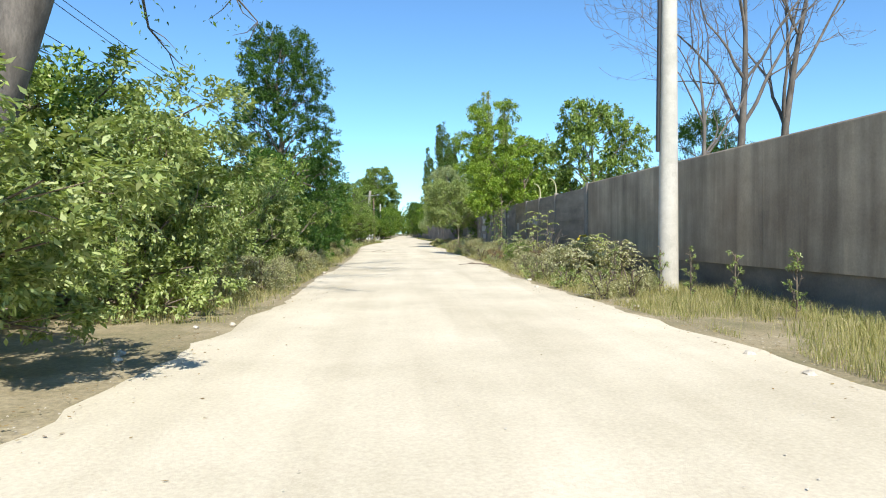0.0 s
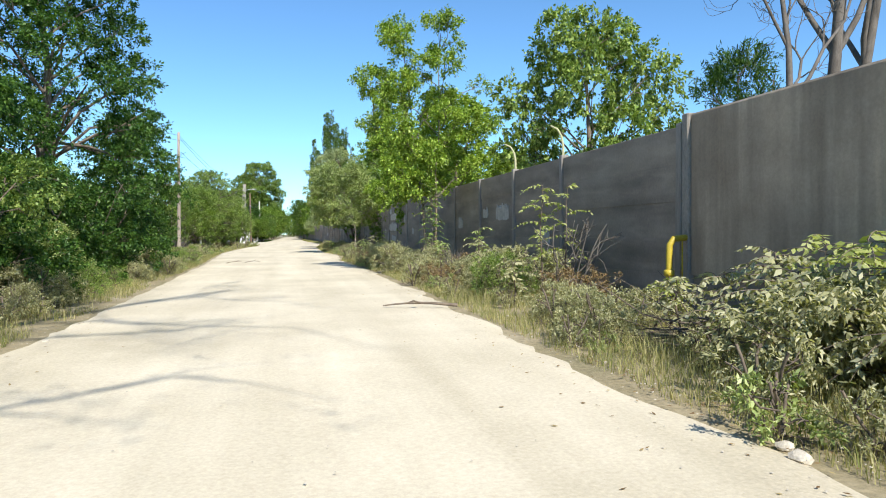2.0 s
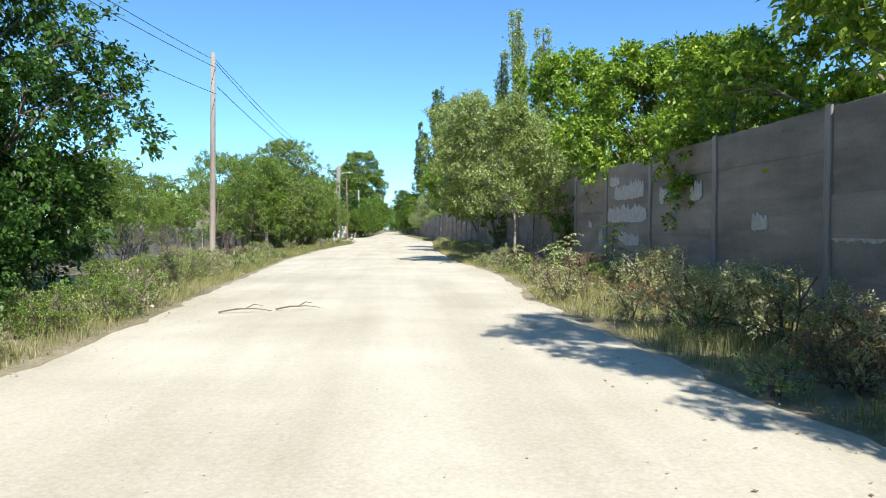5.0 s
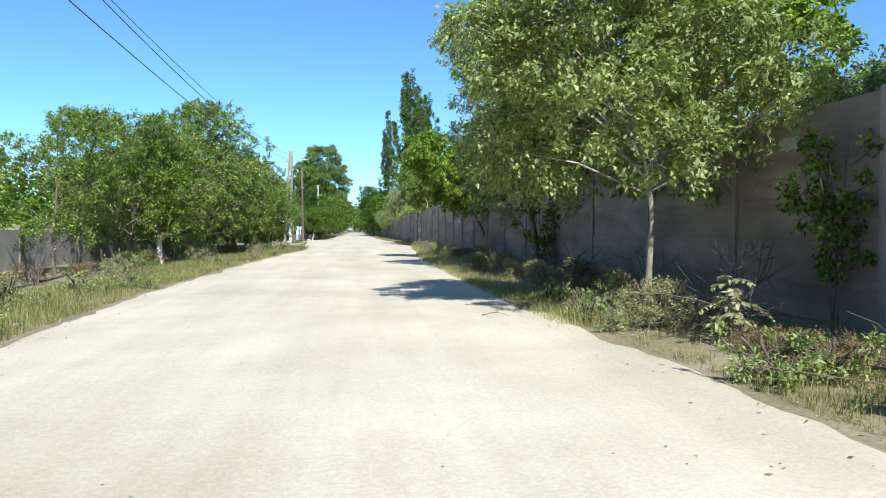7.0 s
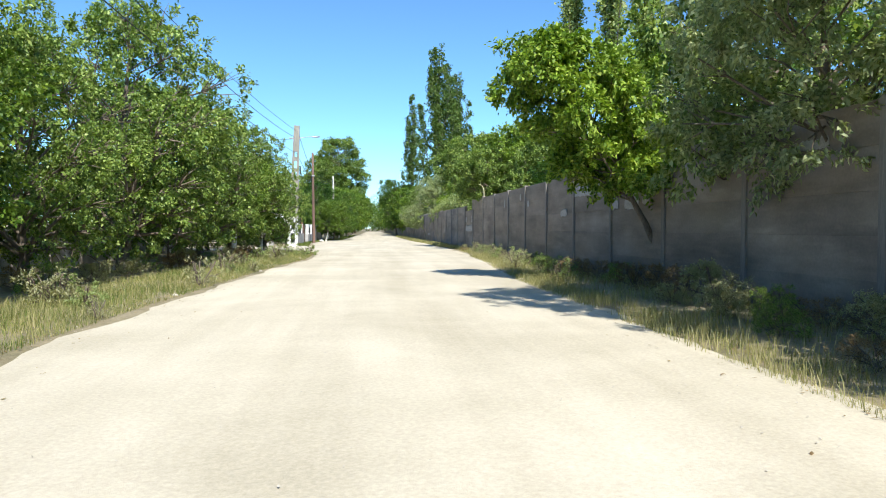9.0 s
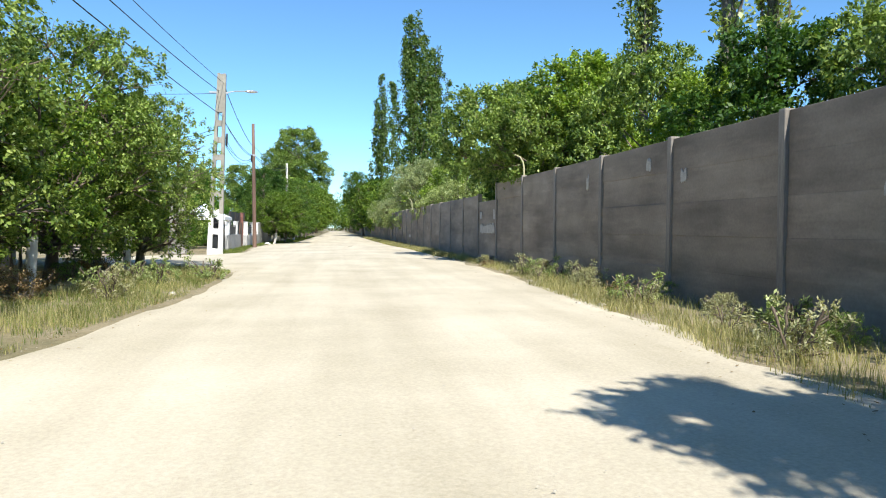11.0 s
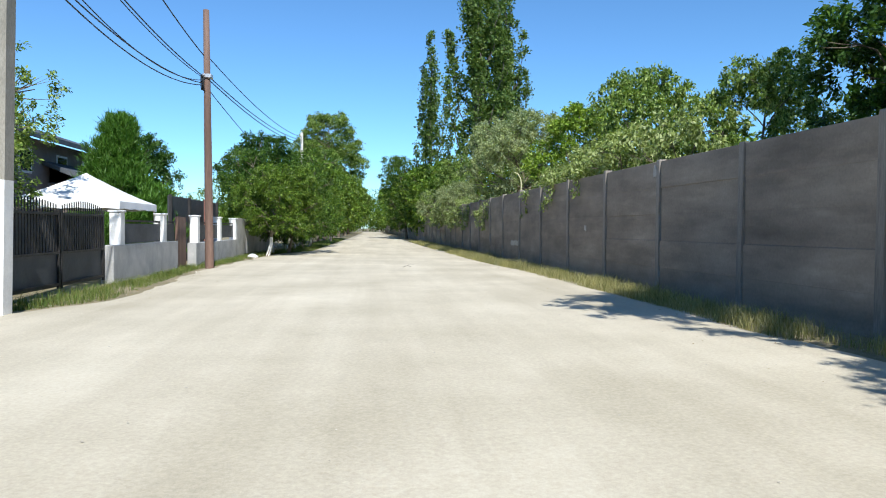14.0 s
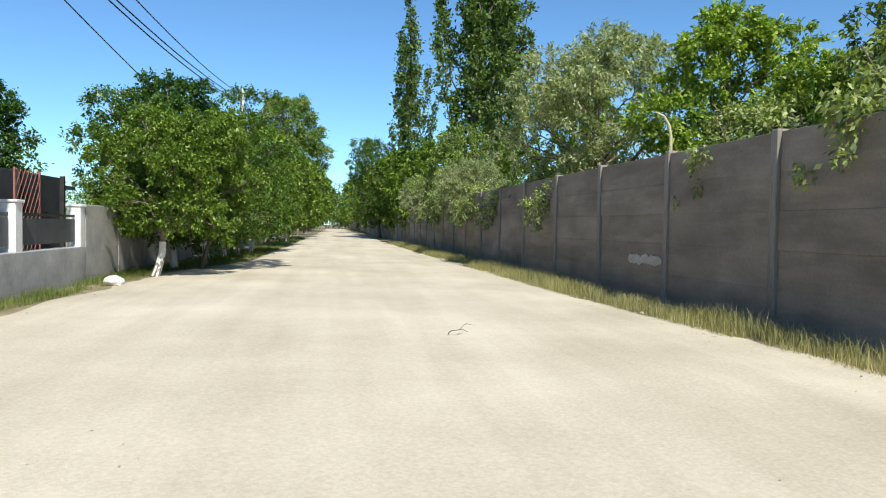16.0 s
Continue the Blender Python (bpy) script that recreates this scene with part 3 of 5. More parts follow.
def lattice_pole(x, y, h):
    root = thing("lattice_pole", pose(x, y, 0, 0, 2.4, 0), "concrete utility pole with rectangular openings and white painted base", "utility pole")
    w = lambda z: 0.36 - 0.17 * z / h
    d = 0.13

    def stretch(z0, z1, material, name, label=""):
        for s in (-1, 1):
            bm = bmesh.new()
            vs = []
            for z in (z0, z1):
                a, b = (s * w(z), s * w(z) * 0.42)
                for xx, yy in ((a, -d), (b, -d), (b, d), (a, d)):
                    vs.append(bm.verts.new((xx, yy, z)))
            for k in range(4):
                bm.faces.new((vs[k], vs[(k + 1) % 4], vs[4 + (k + 1) % 4], vs[4 + k]))
            bm.faces.new(vs[:4])
            bm.faces.new(vs[4:])
            bmesh.ops.recalc_face_normals(bm, faces=bm.faces)
            part(name, bm, material, root, label)

    stretch(-0.2, 1.95, M_WHITE, "painted_leg", "white painted foot of a leg")
    stretch(1.95, h, M_PILLAR, "leg")
    z = 0.0
    while z < 6.6:
        zz = w(z) * 0.42 + 0.004
        part("web", web_bm(zz, d - 0.012, z, z + 0.27, 0.055), M_WHITE if z < 1.9 else M_PILLAR, root)
        z += 0.96 - 0.03 * z
    zz = w(7.2) * 0.42 + 0.004
    part("solid_head", box_bm(-zz, -d + 0.01, 6.8, zz, d - 0.01, h - 0.02, 0.01), M_PILLAR, root)
    part("crossarm", box_bm(-0.55, -0.05, 7.7, 0.3, 0.05, 7.78, 0.01), M_METAL, root)
    t = Tubes(8)
    t.add([(0.15, 0, 7.75), (0.6, 0.2, 7.9), (1.1, 0.5, 8.0)], [0.03, 0.028, 0.026])
    arm = child("lamp_arm", t.mesh("lamp_arm", M_METAL), root)
    bm = bmesh.new()
    bmesh.ops.create_uvsphere(bm, u_segments=14, v_segments=8, radius=1.0, matrix=pose(1.32, 0.62, 8.02, 0, -6, 27) @ Matrix.Diagonal((0.34, 0.13, 0.075, 1)))
    part("lamp_head", bm, M_METAL, root, "grey street lamp head")
    t = Tubes(6)
    for k in range(3):
        a = np.linspace(0, 2 * np.pi, 15)
        t.add(np.column_stack([0.33 + 0.02 * k + 0 * a, 0.14 * np.cos(a) - 0.1, 5.5 + 0.3 * np.sin(a)]), np.full(15, 0.016))
    child("cable_coil", t.mesh("cable_coil", M_CABLE), root)


lattice_pole(-4.9, 118.9, 8.65)


def cable(a, b, sag, r=0.012):
    a, b = np.array(a, float), np.array(b, float)
    u = np.linspace(0, 1, 25)[:, None]
    pts = a + (b - a) * u
    pts[:, 2] -= (4 * sag * u * (1 - u))[:, 0]
    t = Tubes(5)
    t.add(pts, np.full(25, r))
    tagged(child("cable", t.mesh("cable", M_CABLE)), "thin black overhead cable strung between the poles", "cable", "overhead cables")


WP, LP, BP, CP = (-6.1, 67.0), (-4.9, 118.9), (-4.33, 130.7), (-3.9, 158.3)
for dx, zz, sg in ((-0.15, 8.4, 1.1), (0.1, 8.0, 1.2), (0.12, 6.9, 1.0)):
    cable((-9.5 + dx, 14.0, zz + 0.2), (WP[0] + dx, WP[1], zz), sg)
for dx, z0, z1, sg, r in ((-0.1, 8.4, 7.8, 0.9, 0.016), (0.1, 8.3, 8.2, 0.75, 0.012), (0.15, 7.2, 6.6, 0.6, 0.016)):
    cable((WP[0] + dx, WP[1], z0), (LP[0] + dx + 0.042 * z1, LP[1], z1), sg, r)
for dx, z0, z1, sg, r in ((0.2, 7.9, 6.6, 0.25, 0.018), (0.2, 6.4, 5.95, 0.25, 0.016), (0.25, 6.3, 5.9, 0.3, 0.012), (0.3, 5.3, 5.75, 0.4, 0.014), (0.3, 5.2, 5.7, 0.5, 0.014)):
    cable((LP[0] + dx + 0.042 * z0, LP[1], z0), (BP[0] - 0.1, BP[1], z1), sg, r)
for z0, z1, sg, r in ((6.6, 7.7, 0.45, 0.016), (6.0, 7.5, 0.4, 0.018), (5.9, 7.35, 0.45, 0.018)):
    cable((BP[0], BP[1], z0), (CP[0], CP[1], z1), sg, r)
    cable((CP[0], CP[1], z1), (-3.0, 205.0, z1 - 0.2), sg * 1.6, r)
cable((BP[0], BP[1], 5.6), (-6.6, 176.0, 6.6), 0.5, 0.014)
cable((LP[0] + 0.5, LP[1], 5.6), (BP[0] - 0.1, BP[1], 5.85), 0.6, 0.012)
cable((LP[0] + 0.12, LP[1], 7.7), (-24.0, 113.0, 7.3), 0.5)
cable((LP[0] + 0.05, LP[1], 6.0), (-16.0, 124.0, 5.0), 0.5)
cable((LP[0] + 0.04, LP[1], 5.8), (-16.0, 124.0, 4.8), 0.5)

# ---- homestead on the left: pillar, gate, low wall with posts, tent, house ----
def concrete_stub(x, y):
    root = thing("concrete_pillar", pose(x, y, 0), "thick round concrete pillar with flaking white paint at its foot", "pillar")
    t = Tubes(28)
    t.add([(0, 0, -0.1), (0, 0, 0.0), (0, 0, 1.6), (0.01, 0, 3.44), (0.01, 0, 3.5), (0.01, 0, 3.501)], [0.43, 0.43, 0.425, 0.42, 0.38, 0.005])
    child("shaft", t.mesh("shaft", M_PILLAR), root)
    t = Tubes(28)
    t.add([(0, 0, 0.02), (0, 0, 0.34)], [0.436, 0.433])
    child("paint_band", t.mesh("paint_band", M_CHIP), root, "worn whitish paint band")
    t = Tubes(6)
    t.add([(0.02, 0, 3.4), (0.06, 0, 4.6), (0.1, 0, 5.85)], [0.07, 0.068, 0.066])
    child("steel_post", t.mesh("steel_post", M_WOODPOLE), root, "rusty brown steel post")
    t = Tubes(6)
    t.add([(0.18, 0, 5.8), (-1.2, -0.1, 6.5), (-2.6, -0.2, 7.2)], [0.06, 0.06, 0.06])
    child("steel_arm", t.mesh("steel_arm", M_WOODPOLE), root, "rusty brown steel arm")
    t = Tubes(6)
    t.add([(-1.55, -0.12, 6.7), (-2.1, -0.14, 7.6)], [0.05, 0.05])
    child("steel_brace", t.mesh("steel_brace", M_WOODPOLE), root, "rusty brown steel brace")


concrete_stub(-6.75, 119.6)


def iron_gate(y0, y1, x):
    root = thing("iron_gate", pose(x, y0, 0), "dark iron double gate with spiked vertical bars", "gate")
    L = y1 - y0
    for a, b in ((0.0, L / 2 - 0.03), (L / 2 + 0.03, L)):
        f = bmesh.new()
        for z in (0.15, 0.75, 1.5):
            box(f, -0.02, a, z, 0.02, b, z + 0.05)
        for yy in (a, b - 0.05):
            box(f, -0.025, yy, 0.08, 0.025, yy + 0.05, 1.62)
        leaf = part("gate_leaf", f, M_IRON, root)
        # dark gate sheet, raised to the top rail to imitate the tent's shade behind
        part("sheet", box_bm(-0.03, a + 0.05, 0.12, -0.022, b - 0.05, 1.5), M_SHEET, leaf)
        n = int((b - a) / 0.11)
        for k in range(1, n):
            yy = a + (b - a) * k / n
            bm = box_bm( -0.008, yy - 0.008, 0.78, 0.008, yy + 0.008, 1.68 + 0.12 * math.sin(k / n * math.pi))
            part("bar", bm, M_IRON, leaf)


iron_gate(120.2, 124.7, -5.3)


def garden_wall():
    root = thing("garden_wall", pose(0, 0, 0), "low grey plastered garden wall with white square posts and dark rails", "fence")
    x = lambda y: -5.25 + 0.05 * (y - 125)
    posts = (125.4, 128.9, 131.7, 135.2, 138.3)
    part("plinth", box_bm(-5.38, 124.75, -0.1, -5.1, 130.2, 0.86, 0.015), M_RENDER, root)
    part("plinth", box_bm(-5.1, 131.3, -0.1, -4.82, 138.46, 0.78, 0.015), M_RENDER, root)
    for y in posts:
        px = -5.24 if y < 131 else -4.96
        p = part("post", box_bm(px - 0.13, y - 0.14, 0.72, px + 0.13, y + 0.14, 1.62, 0.012), M_WHITE, root)
        part("cap", box_bm(px - 0.16, y - 0.17, 1.62, px + 0.16, y + 0.17, 1.67, 0.012), M_WHITE, p)
    for a, b in ((125.54, 128.76), (129.04, 130.2), (131.84, 135.06), (135.34, 138.16)):
        px = -5.24 if a < 131 else -4.96
        for z in (1.0, 1.4):
            part("rail", box_bm(px - 0.02, a, z, px + 0.02, b, z + 0.05), M_IRON, root)
        part("screen", box_bm(px + 0.022, a + 0.03, 0.88, px + 0.03, b - 0.03, 1.36), M_SHEET, root, "dark netting screen")
    part("gate_panel", box_bm(-5.2, 130.25, 0.05, -5.12, 131.25, 1.6, 0.01), M_WOODPOLE, root, "narrow brown gate")


garden_wall()


def backyard():
    r = thing("screen_fence", pose(0, 0, 0), "dark sheet screen behind the garden wall", "fence")
    part("sheet", box_bm(-6.28, 133.4, 0, -6.22, 141.0, 2.38, 0.01), M_SHEET, r)
    for y in (133.4, 136.0, 138.5, 141.0):
        part("post", box_bm(-6.22, y - 0.05, 0, -6.12, y + 0.05, 2.42), M_IRON, r)
    t = thing("trellis", pose(-6.05, 138.0, 0.0), "rusty red diamond trellis panel", "trellis")
    for s in (-1, 1):
        for k in range(-4, 9):
            y0, z0 = (0.0, 0.45 + k * 0.3) if s > 0 else (1.3, 0.45 + k * 0.3)
            tt = Tubes(4)
            u0 = max(0, (0.45 - z0) / 1.9)
            u1 = min(1, (2.4 - z0) / 1.9)
            if u1 <= u0:
                continue
            tt.add([(0.01 * s, y0 + s * 1.3 * u0, z0 + 1.9 * u0), (0.01 * s, y0 + s * 1.3 * u1, z0 + 1.9 * u1)], [0.009, 0.009])
            child("slat", tt.mesh("slat", M_RUST), t)
    part("foot", box_bm(-0.02, 0.0, 0.0, 0.02, 0.04, 2.42), M_RUST, t)
    part("foot", box_bm(-0.02, 1.26, 0.0, 0.02, 1.3, 2.42), M_RUST, t)
    # old sheds and grey fence further on
    g = thing("yard_wall", pose(0, 0, 0), "weathered grey concrete yard wall under trees", "wall")
    for y in np.arange(138.5, 150, 2.4):
        part("panel", box_bm(-4.95, y, -0.1, -4.83, y + 2.36, 1.68, 0.012), M_RENDER, g)
    s = thing("shed", pose(-9.4, 141.5, 0), "low dark shed with a sloping sheet roof", "shed")
    part("wall", box_bm(-2, -2.5, 0, 2, 2.5, 2.2), M_HOUSE, s)
    bm = box_bm(-2.3, -2.9, 2.2, 2.4, 2.9, 2.32)
    for v in bm.verts:
        v.co.z += 0.12 * (2.4 - v.co.x)
    part("roof", bm, M_ROOF, s)
    # grey boundary under the trees before the side track
    b = thing("boundary_fence", pose(0, 0, 0), "grey concrete boundary fence behind the roadside trees", "fence")
    for y in np.arange(60, 109, 2.5):
        part("panel", box_bm(-10.1, y + 0.08, -0.05, -10.0, y + 2.42, 1.35, 0.01), M_RENDER, b)
        part("post", box_bm(-10.12, y - 0.08, -0.05, -9.94, y + 0.08, 1.5, 0.01), M_POST, b)
    p = thing("pallet_stack", pose(-9.6, 117.0, 0, 0, 0, 12), "stack of weathered wooden boards by the side track", "boards")
    for k in range(6):
        part("plank", box_bm(-0.9, -0.6, 0.02 + 0.14 * k, 0.9, 0.6, 0.09 + 0.14 * k, 0.01), M_GREYWOOD, p)


backyard()


def party_tent():
    x0, x1, y0, y1, eave, top = -8.3, -5.55, 126.5, 129.6, 1.92, 2.72
    root = thing("party_tent", pose(0, 0, 0), "white canvas party tent with a peaked roof", "tent")
    bm = bmesh.new()
    n = 8
    cx, cy = (x0 + x1) / 2, (y0 + y1) / 2
    grid = {}
    for i in range(n + 1):
        for j in range(n + 1):
            u, v = i / n * 2 - 1, j / n * 2 - 1
            q = max(abs(u), abs(v))
            grid[i, j] = bm.verts.new((cx + u * (x1 - x0) / 2, cy + v * (y1 - y0) / 2, eave + (top - eave) * (1 - q) ** 1.15 - 0.03 * (1 - q) * q))
    for i in range(n):
        for j in range(n):
            bm.faces.new((grid[i, j], grid[i + 1, j], grid[i + 1, j + 1], grid[i, j + 1]))
    rim = [grid[i, 0] for i in range(n + 1)] + [grid[n, j] for j in range(1, n + 1)] + [grid[i, n] for i in range(n - 1, -1, -1)] + [grid[0, j] for j in range(n - 1, 0, -1)]
    low = [bm.verts.new((v.co.x, v.co.y, v.co.z - 0.2 + 0.03 * (k % 2))) for k, v in enumerate(rim)]
    for k in range(len(rim)):
        bm.faces.new((rim[k], rim[(k + 1) % len(rim)], low[(k + 1) % len(rim)], low[k]))
    bmesh.ops.recalc_face_normals(bm, faces=bm.faces)
    bmesh.ops.solidify(bm, geom=list(bm.faces), thickness=0.012)
    part("canopy", bm, M_CANVAS, root)
    for x in (x0 + 0.05, x1 - 0.05):
        for y in (y0 + 0.05, y1 - 0.05):
            t = Tubes(10)
            t.add([(x, y, 0), (x, y, eave)], [0.025, 0.025])
            child("leg", t.mesh("leg", M_WHITE), root)


party_tent()


def house():
    root = thing("house", pose(-19.8, 143.7, 0.0), "brown two-storey house with dark overhanging roofs", "house")
    part("wall", box_bm(-6, -6, 0, 5.6, 6, 5.2), M_HOUSE, root)
    part("wall", box_bm(5.6, -1, 0, 7.0, 5, 3.3), M_HOUSE, root)

    def gable(cx, cy, w, d, z, rise):
        bm = bmesh.new()
        pts = [(-w, -d, 0), (w, -d, 0), (w, d, 0), (-w, d, 0), (0, -d, rise), (0, d, rise)]
        vs = [bm.verts.new((cx + p[0], cy + p[1], z + p[2])) for p in pts]
        up = [bm.verts.new((cx + p[0], cy + p[1], z + p[2] + 0.22)) for p in pts]
        for q in ((0, 4, 5, 3), (4, 1, 2, 5)):
            bm.faces.new([vs[i] for i in q])
            bm.faces.new([up[i] for i in q])
        for a, b in ((0, 4), (4, 1), (1, 2), (2, 5), (5, 3), (3, 0)):
            bm.faces.new((vs[a], vs[b], up[b], up[a]))
        bmesh.ops.recalc_face_normals(bm, faces=bm.faces)
        part("roof", bm, M_ROOF, root)
        bm = bmesh.new()
        tri = [bm.verts.new((cx + p[0] * 0.88, cy - (d - 0.8), z + p[2] * 0.9)) for p in ((-w, 0, 0), (w, 0, 0), (0, 0, rise))]
        bm.faces.new(tri)
        bmesh.ops.solidify(bm, geom=list(bm.faces), thickness=0.1)
        part("gable_wall", bm, M_HOUSE, root)

    gable(-0.6, 0, 7.2, 6.9, 5.0, 2.3)
    gable(5.6, 2.0, 2.3, 3.6, 3.2, 0.9)
    for y in (-3.2, 0.5, 3.6):
        w = part("window", box_bm(5.58, y - 0.6, 3.6, 5.64, y + 0.6, 4.7, 0.01), M_WHITE, root)
        part("pane", box_bm(5.6, y - 0.5, 3.7, 5.65, y + 0.5, 4.6), M_GLASS, w)
    for x in (-3.0, 1.0, 4.0):
        w = part("window", box_bm(x - 0.6, -6.04, 3.5, x + 0.6, -5.98, 4.6, 0.01), M_WHITE, root)
        part("pane", box_bm(x - 0.52, -6.06, 3.58, x + 0.52, -6.0, 4.52), M_GLASS, w)
        w = part("window", box_bm(x - 0.7, -6.04, 1.0, x + 0.7, -5.98, 2.3, 0.01), M_WHITE, root)
        part("pane", box_bm(x - 0.6, -6.06, 1.1, x + 0.6, -6.0, 2.2), M_GLASS, w)


house()


def gas_pipe(x, y):
    root = thing("gas_pipe", pose(x, y, 0), "yellow gas riser pipe with a bent top at the wall", "pipe")
    t = Tubes(12)
    t.add([(0, 0, -0.1), (0, 0, 0.9), (0.01, 0, 1.1), (0.08, 0.0, 1.2), (0.3, 0, 1.22), (0.36, 0, 1.22)], [0.052] * 6)
    child("riser", t.mesh("riser", M_YELLOW), root)
    t = Tubes(12)
    t.add([(0, 0, 0.6), (0, 0, 0.61), (0, 0, 0.7), (0, 0, 0.71)], [0.053, 0.085, 0.085, 0.053])
    child("flange", t.mesh("flange", M_YELLOW), root)
    t = Tubes(8)
    t.add([(0.31, 0.1, 0.0), (0.31, 0.1, 1.25)], [0.024, 0.024])
    child("side_pipe", t.mesh("side_pipe", M_YELLOW), root)


gas_pipe(7.16, 25.15)

# ---- trees: behind and before the wall, along the left verge, far woods ----
P = place
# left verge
# dark leaf colour stands in for the shade under the trees
dark_bush = make_tree("bush", P(-4.9, 34.2), "green bush under the roadside trees, shade put into its dark leaf colour", "bush", 4, 3.0, 1.9, 0.1, 24, 1900, 18, (0.075, 0.04), 0.22, M_DARK, None, "bush", 0.06, 0.2, (0.2, 0), 5, 0.4, group="bushes of the left verge")
near_bush = make_tree("bush", place(-4.6, 5.9, 0, 1.0, 0, 0.72), "tall pale-green willow-leaved bush overhanging the verge", "bush", 1, 3.9, 2.3, 0.6, 24, 2300, 20, (0.1, 0.032), 0.24, M_PALE, None, "bush", 0.07, 0.35, (0.3, 0), 5, 0.4, group="bushes of the left verge")
bush_b = make_tree("bush", P(-4.3, 11.5), "dense green bush leaning over the road edge", "bush", 2, 3.3, 1.9, 0.1, 24, 2000, 18, (0.075, 0.036), 0.22, M_PALE, None, "bush", 0.06, 0.2, (0.3, 0), 5, 0.4, group="bushes of the left verge")
bush_g = make_tree("bush", P(-6.4, 17.4), "dense green bush of the verge", "bush", 3, 3.0, 1.9, 0.1, 24, 1900, 18, (0.075, 0.038), 0.22, M_MID, None, "bush", 0.06, 0.2, (0.2, 0), 5, 0.4, group="bushes of the left verge")
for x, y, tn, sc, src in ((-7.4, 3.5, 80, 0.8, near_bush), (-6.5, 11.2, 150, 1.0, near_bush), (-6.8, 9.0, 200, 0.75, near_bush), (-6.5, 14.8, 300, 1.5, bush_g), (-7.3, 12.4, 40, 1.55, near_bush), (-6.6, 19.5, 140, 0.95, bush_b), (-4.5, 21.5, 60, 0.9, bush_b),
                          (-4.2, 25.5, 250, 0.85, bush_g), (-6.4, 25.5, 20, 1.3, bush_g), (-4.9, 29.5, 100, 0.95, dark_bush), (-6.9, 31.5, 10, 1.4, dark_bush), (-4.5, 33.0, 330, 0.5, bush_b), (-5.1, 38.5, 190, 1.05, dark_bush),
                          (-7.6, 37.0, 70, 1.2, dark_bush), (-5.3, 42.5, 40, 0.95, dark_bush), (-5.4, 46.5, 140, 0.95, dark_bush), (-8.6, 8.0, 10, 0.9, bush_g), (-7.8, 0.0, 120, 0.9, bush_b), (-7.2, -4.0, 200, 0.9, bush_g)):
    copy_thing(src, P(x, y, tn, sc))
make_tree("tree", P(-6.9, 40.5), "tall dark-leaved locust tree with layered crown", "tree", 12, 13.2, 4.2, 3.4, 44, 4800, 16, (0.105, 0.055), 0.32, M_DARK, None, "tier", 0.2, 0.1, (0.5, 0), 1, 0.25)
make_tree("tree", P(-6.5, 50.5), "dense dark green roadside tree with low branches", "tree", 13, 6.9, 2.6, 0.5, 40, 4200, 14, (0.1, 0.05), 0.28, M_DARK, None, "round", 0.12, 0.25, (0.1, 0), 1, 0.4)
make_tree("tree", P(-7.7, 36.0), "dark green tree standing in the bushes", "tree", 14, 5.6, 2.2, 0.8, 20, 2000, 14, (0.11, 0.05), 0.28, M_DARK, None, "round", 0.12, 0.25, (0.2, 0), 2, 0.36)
round_l = make_tree("tree", P(-6.9, 90.0), "broad rounded plum tree with dense small leaves", "tree", 15, 8.0, 3.6, 0.9, 52, 4000, 14, (0.105, 0.055), 0.28, M_MID, None, "round", 0.16, 0.2, (0.1, 0), 1, 0.32, twigs=7, group="trees of the left verge")
thin_l = make_tree("tree", P(-8.6, 82.5), "slender grey-green tree with upright twigs", "tree", 16, 6.2, 2.2, 1.0, 24, 1900, 14, (0.1, 0.04), 0.28, M_MID, None, "round", 0.08, -0.2, (0.1, 0), 2, 0.36, group="trees of the left verge")
for x, y, tn, sc, src in ((-8.7, 71.5, 40, 0.62, thin_l), (-8.1, 75.5, 190, 0.8, thin_l), (-9.0, 67.5, 100, 0.55, thin_l), (-8.6, 61.5, 300, 0.6, thin_l), (-8.8, 57.5, 30, 0.65, thin_l), (-7.6, 79.0, 250, 0.9, thin_l),
                          (-7.4, 85.0, 20, 0.72, round_l), (-6.1, 96.5, 130, 0.82, round_l), (-6.3, 103.0, 280, 0.78, round_l), (-8.9, 99.5, 60, 0.95, round_l), (-9.0, 107.5, 150, 0.75, thin_l), (-5.1, 106.2, 40, 0.66, round_l), (-8.8, 109.5, 90, 0.65, round_l), (-15.0, 133.0, 200, 1.15, thin_l), (-6.4, 93.2, 200, 0.6, thin_l), (-11.9, 127.5, 60, 0.78, round_l), (-9.6, 125.0, 20, 0.8, round_l), (-10.4, 123.8, 20, 0.85, bush_g), (-12.6, 122.5, 120, 1.1, bush_g)):
    copy_thing(src, P(x, y, tn, sc))
for x, y, s in ((-5.4, 99.3, 31), (-5.0, 104.8, 32), (-6.2, 80.2, 33)):
    make_tree("tree", P(x, y), "small roadside tree with limewashed trunk", "tree", s, 4.6, 1.6, 1.5, 12, 900, 14, (0.085, 0.045), 0.26, M_LEAF, None, "round", 0.09, 0.2, limewash=1.1, group="trees of the left verge")
make_tree("conifer", P(-7.9, 134.8), "broad bright green thuja with feathery upright sprays", "tree", 17, 5.2, 2.05, 0.2, 80, 6500, 14, (0.2, 0.022), 0.26, M_CONIFER, None, "cone", 0.14, -1.3, lobe=0.3)
walnut = make_tree("tree", P(-3.85, 140.2, 0, 0.74), "leafy fruit tree with limewashed leaning trunk", "tree", 18, 5.4, 2.6, 1.5, 30, 3200, 15, (0.1, 0.05), 0.27, M_LEAF, None, "spread", 0.1, 0.35, (0.5, -0.3), 1, 0.3, limewash=1.15, group="fruit trees by the yard")
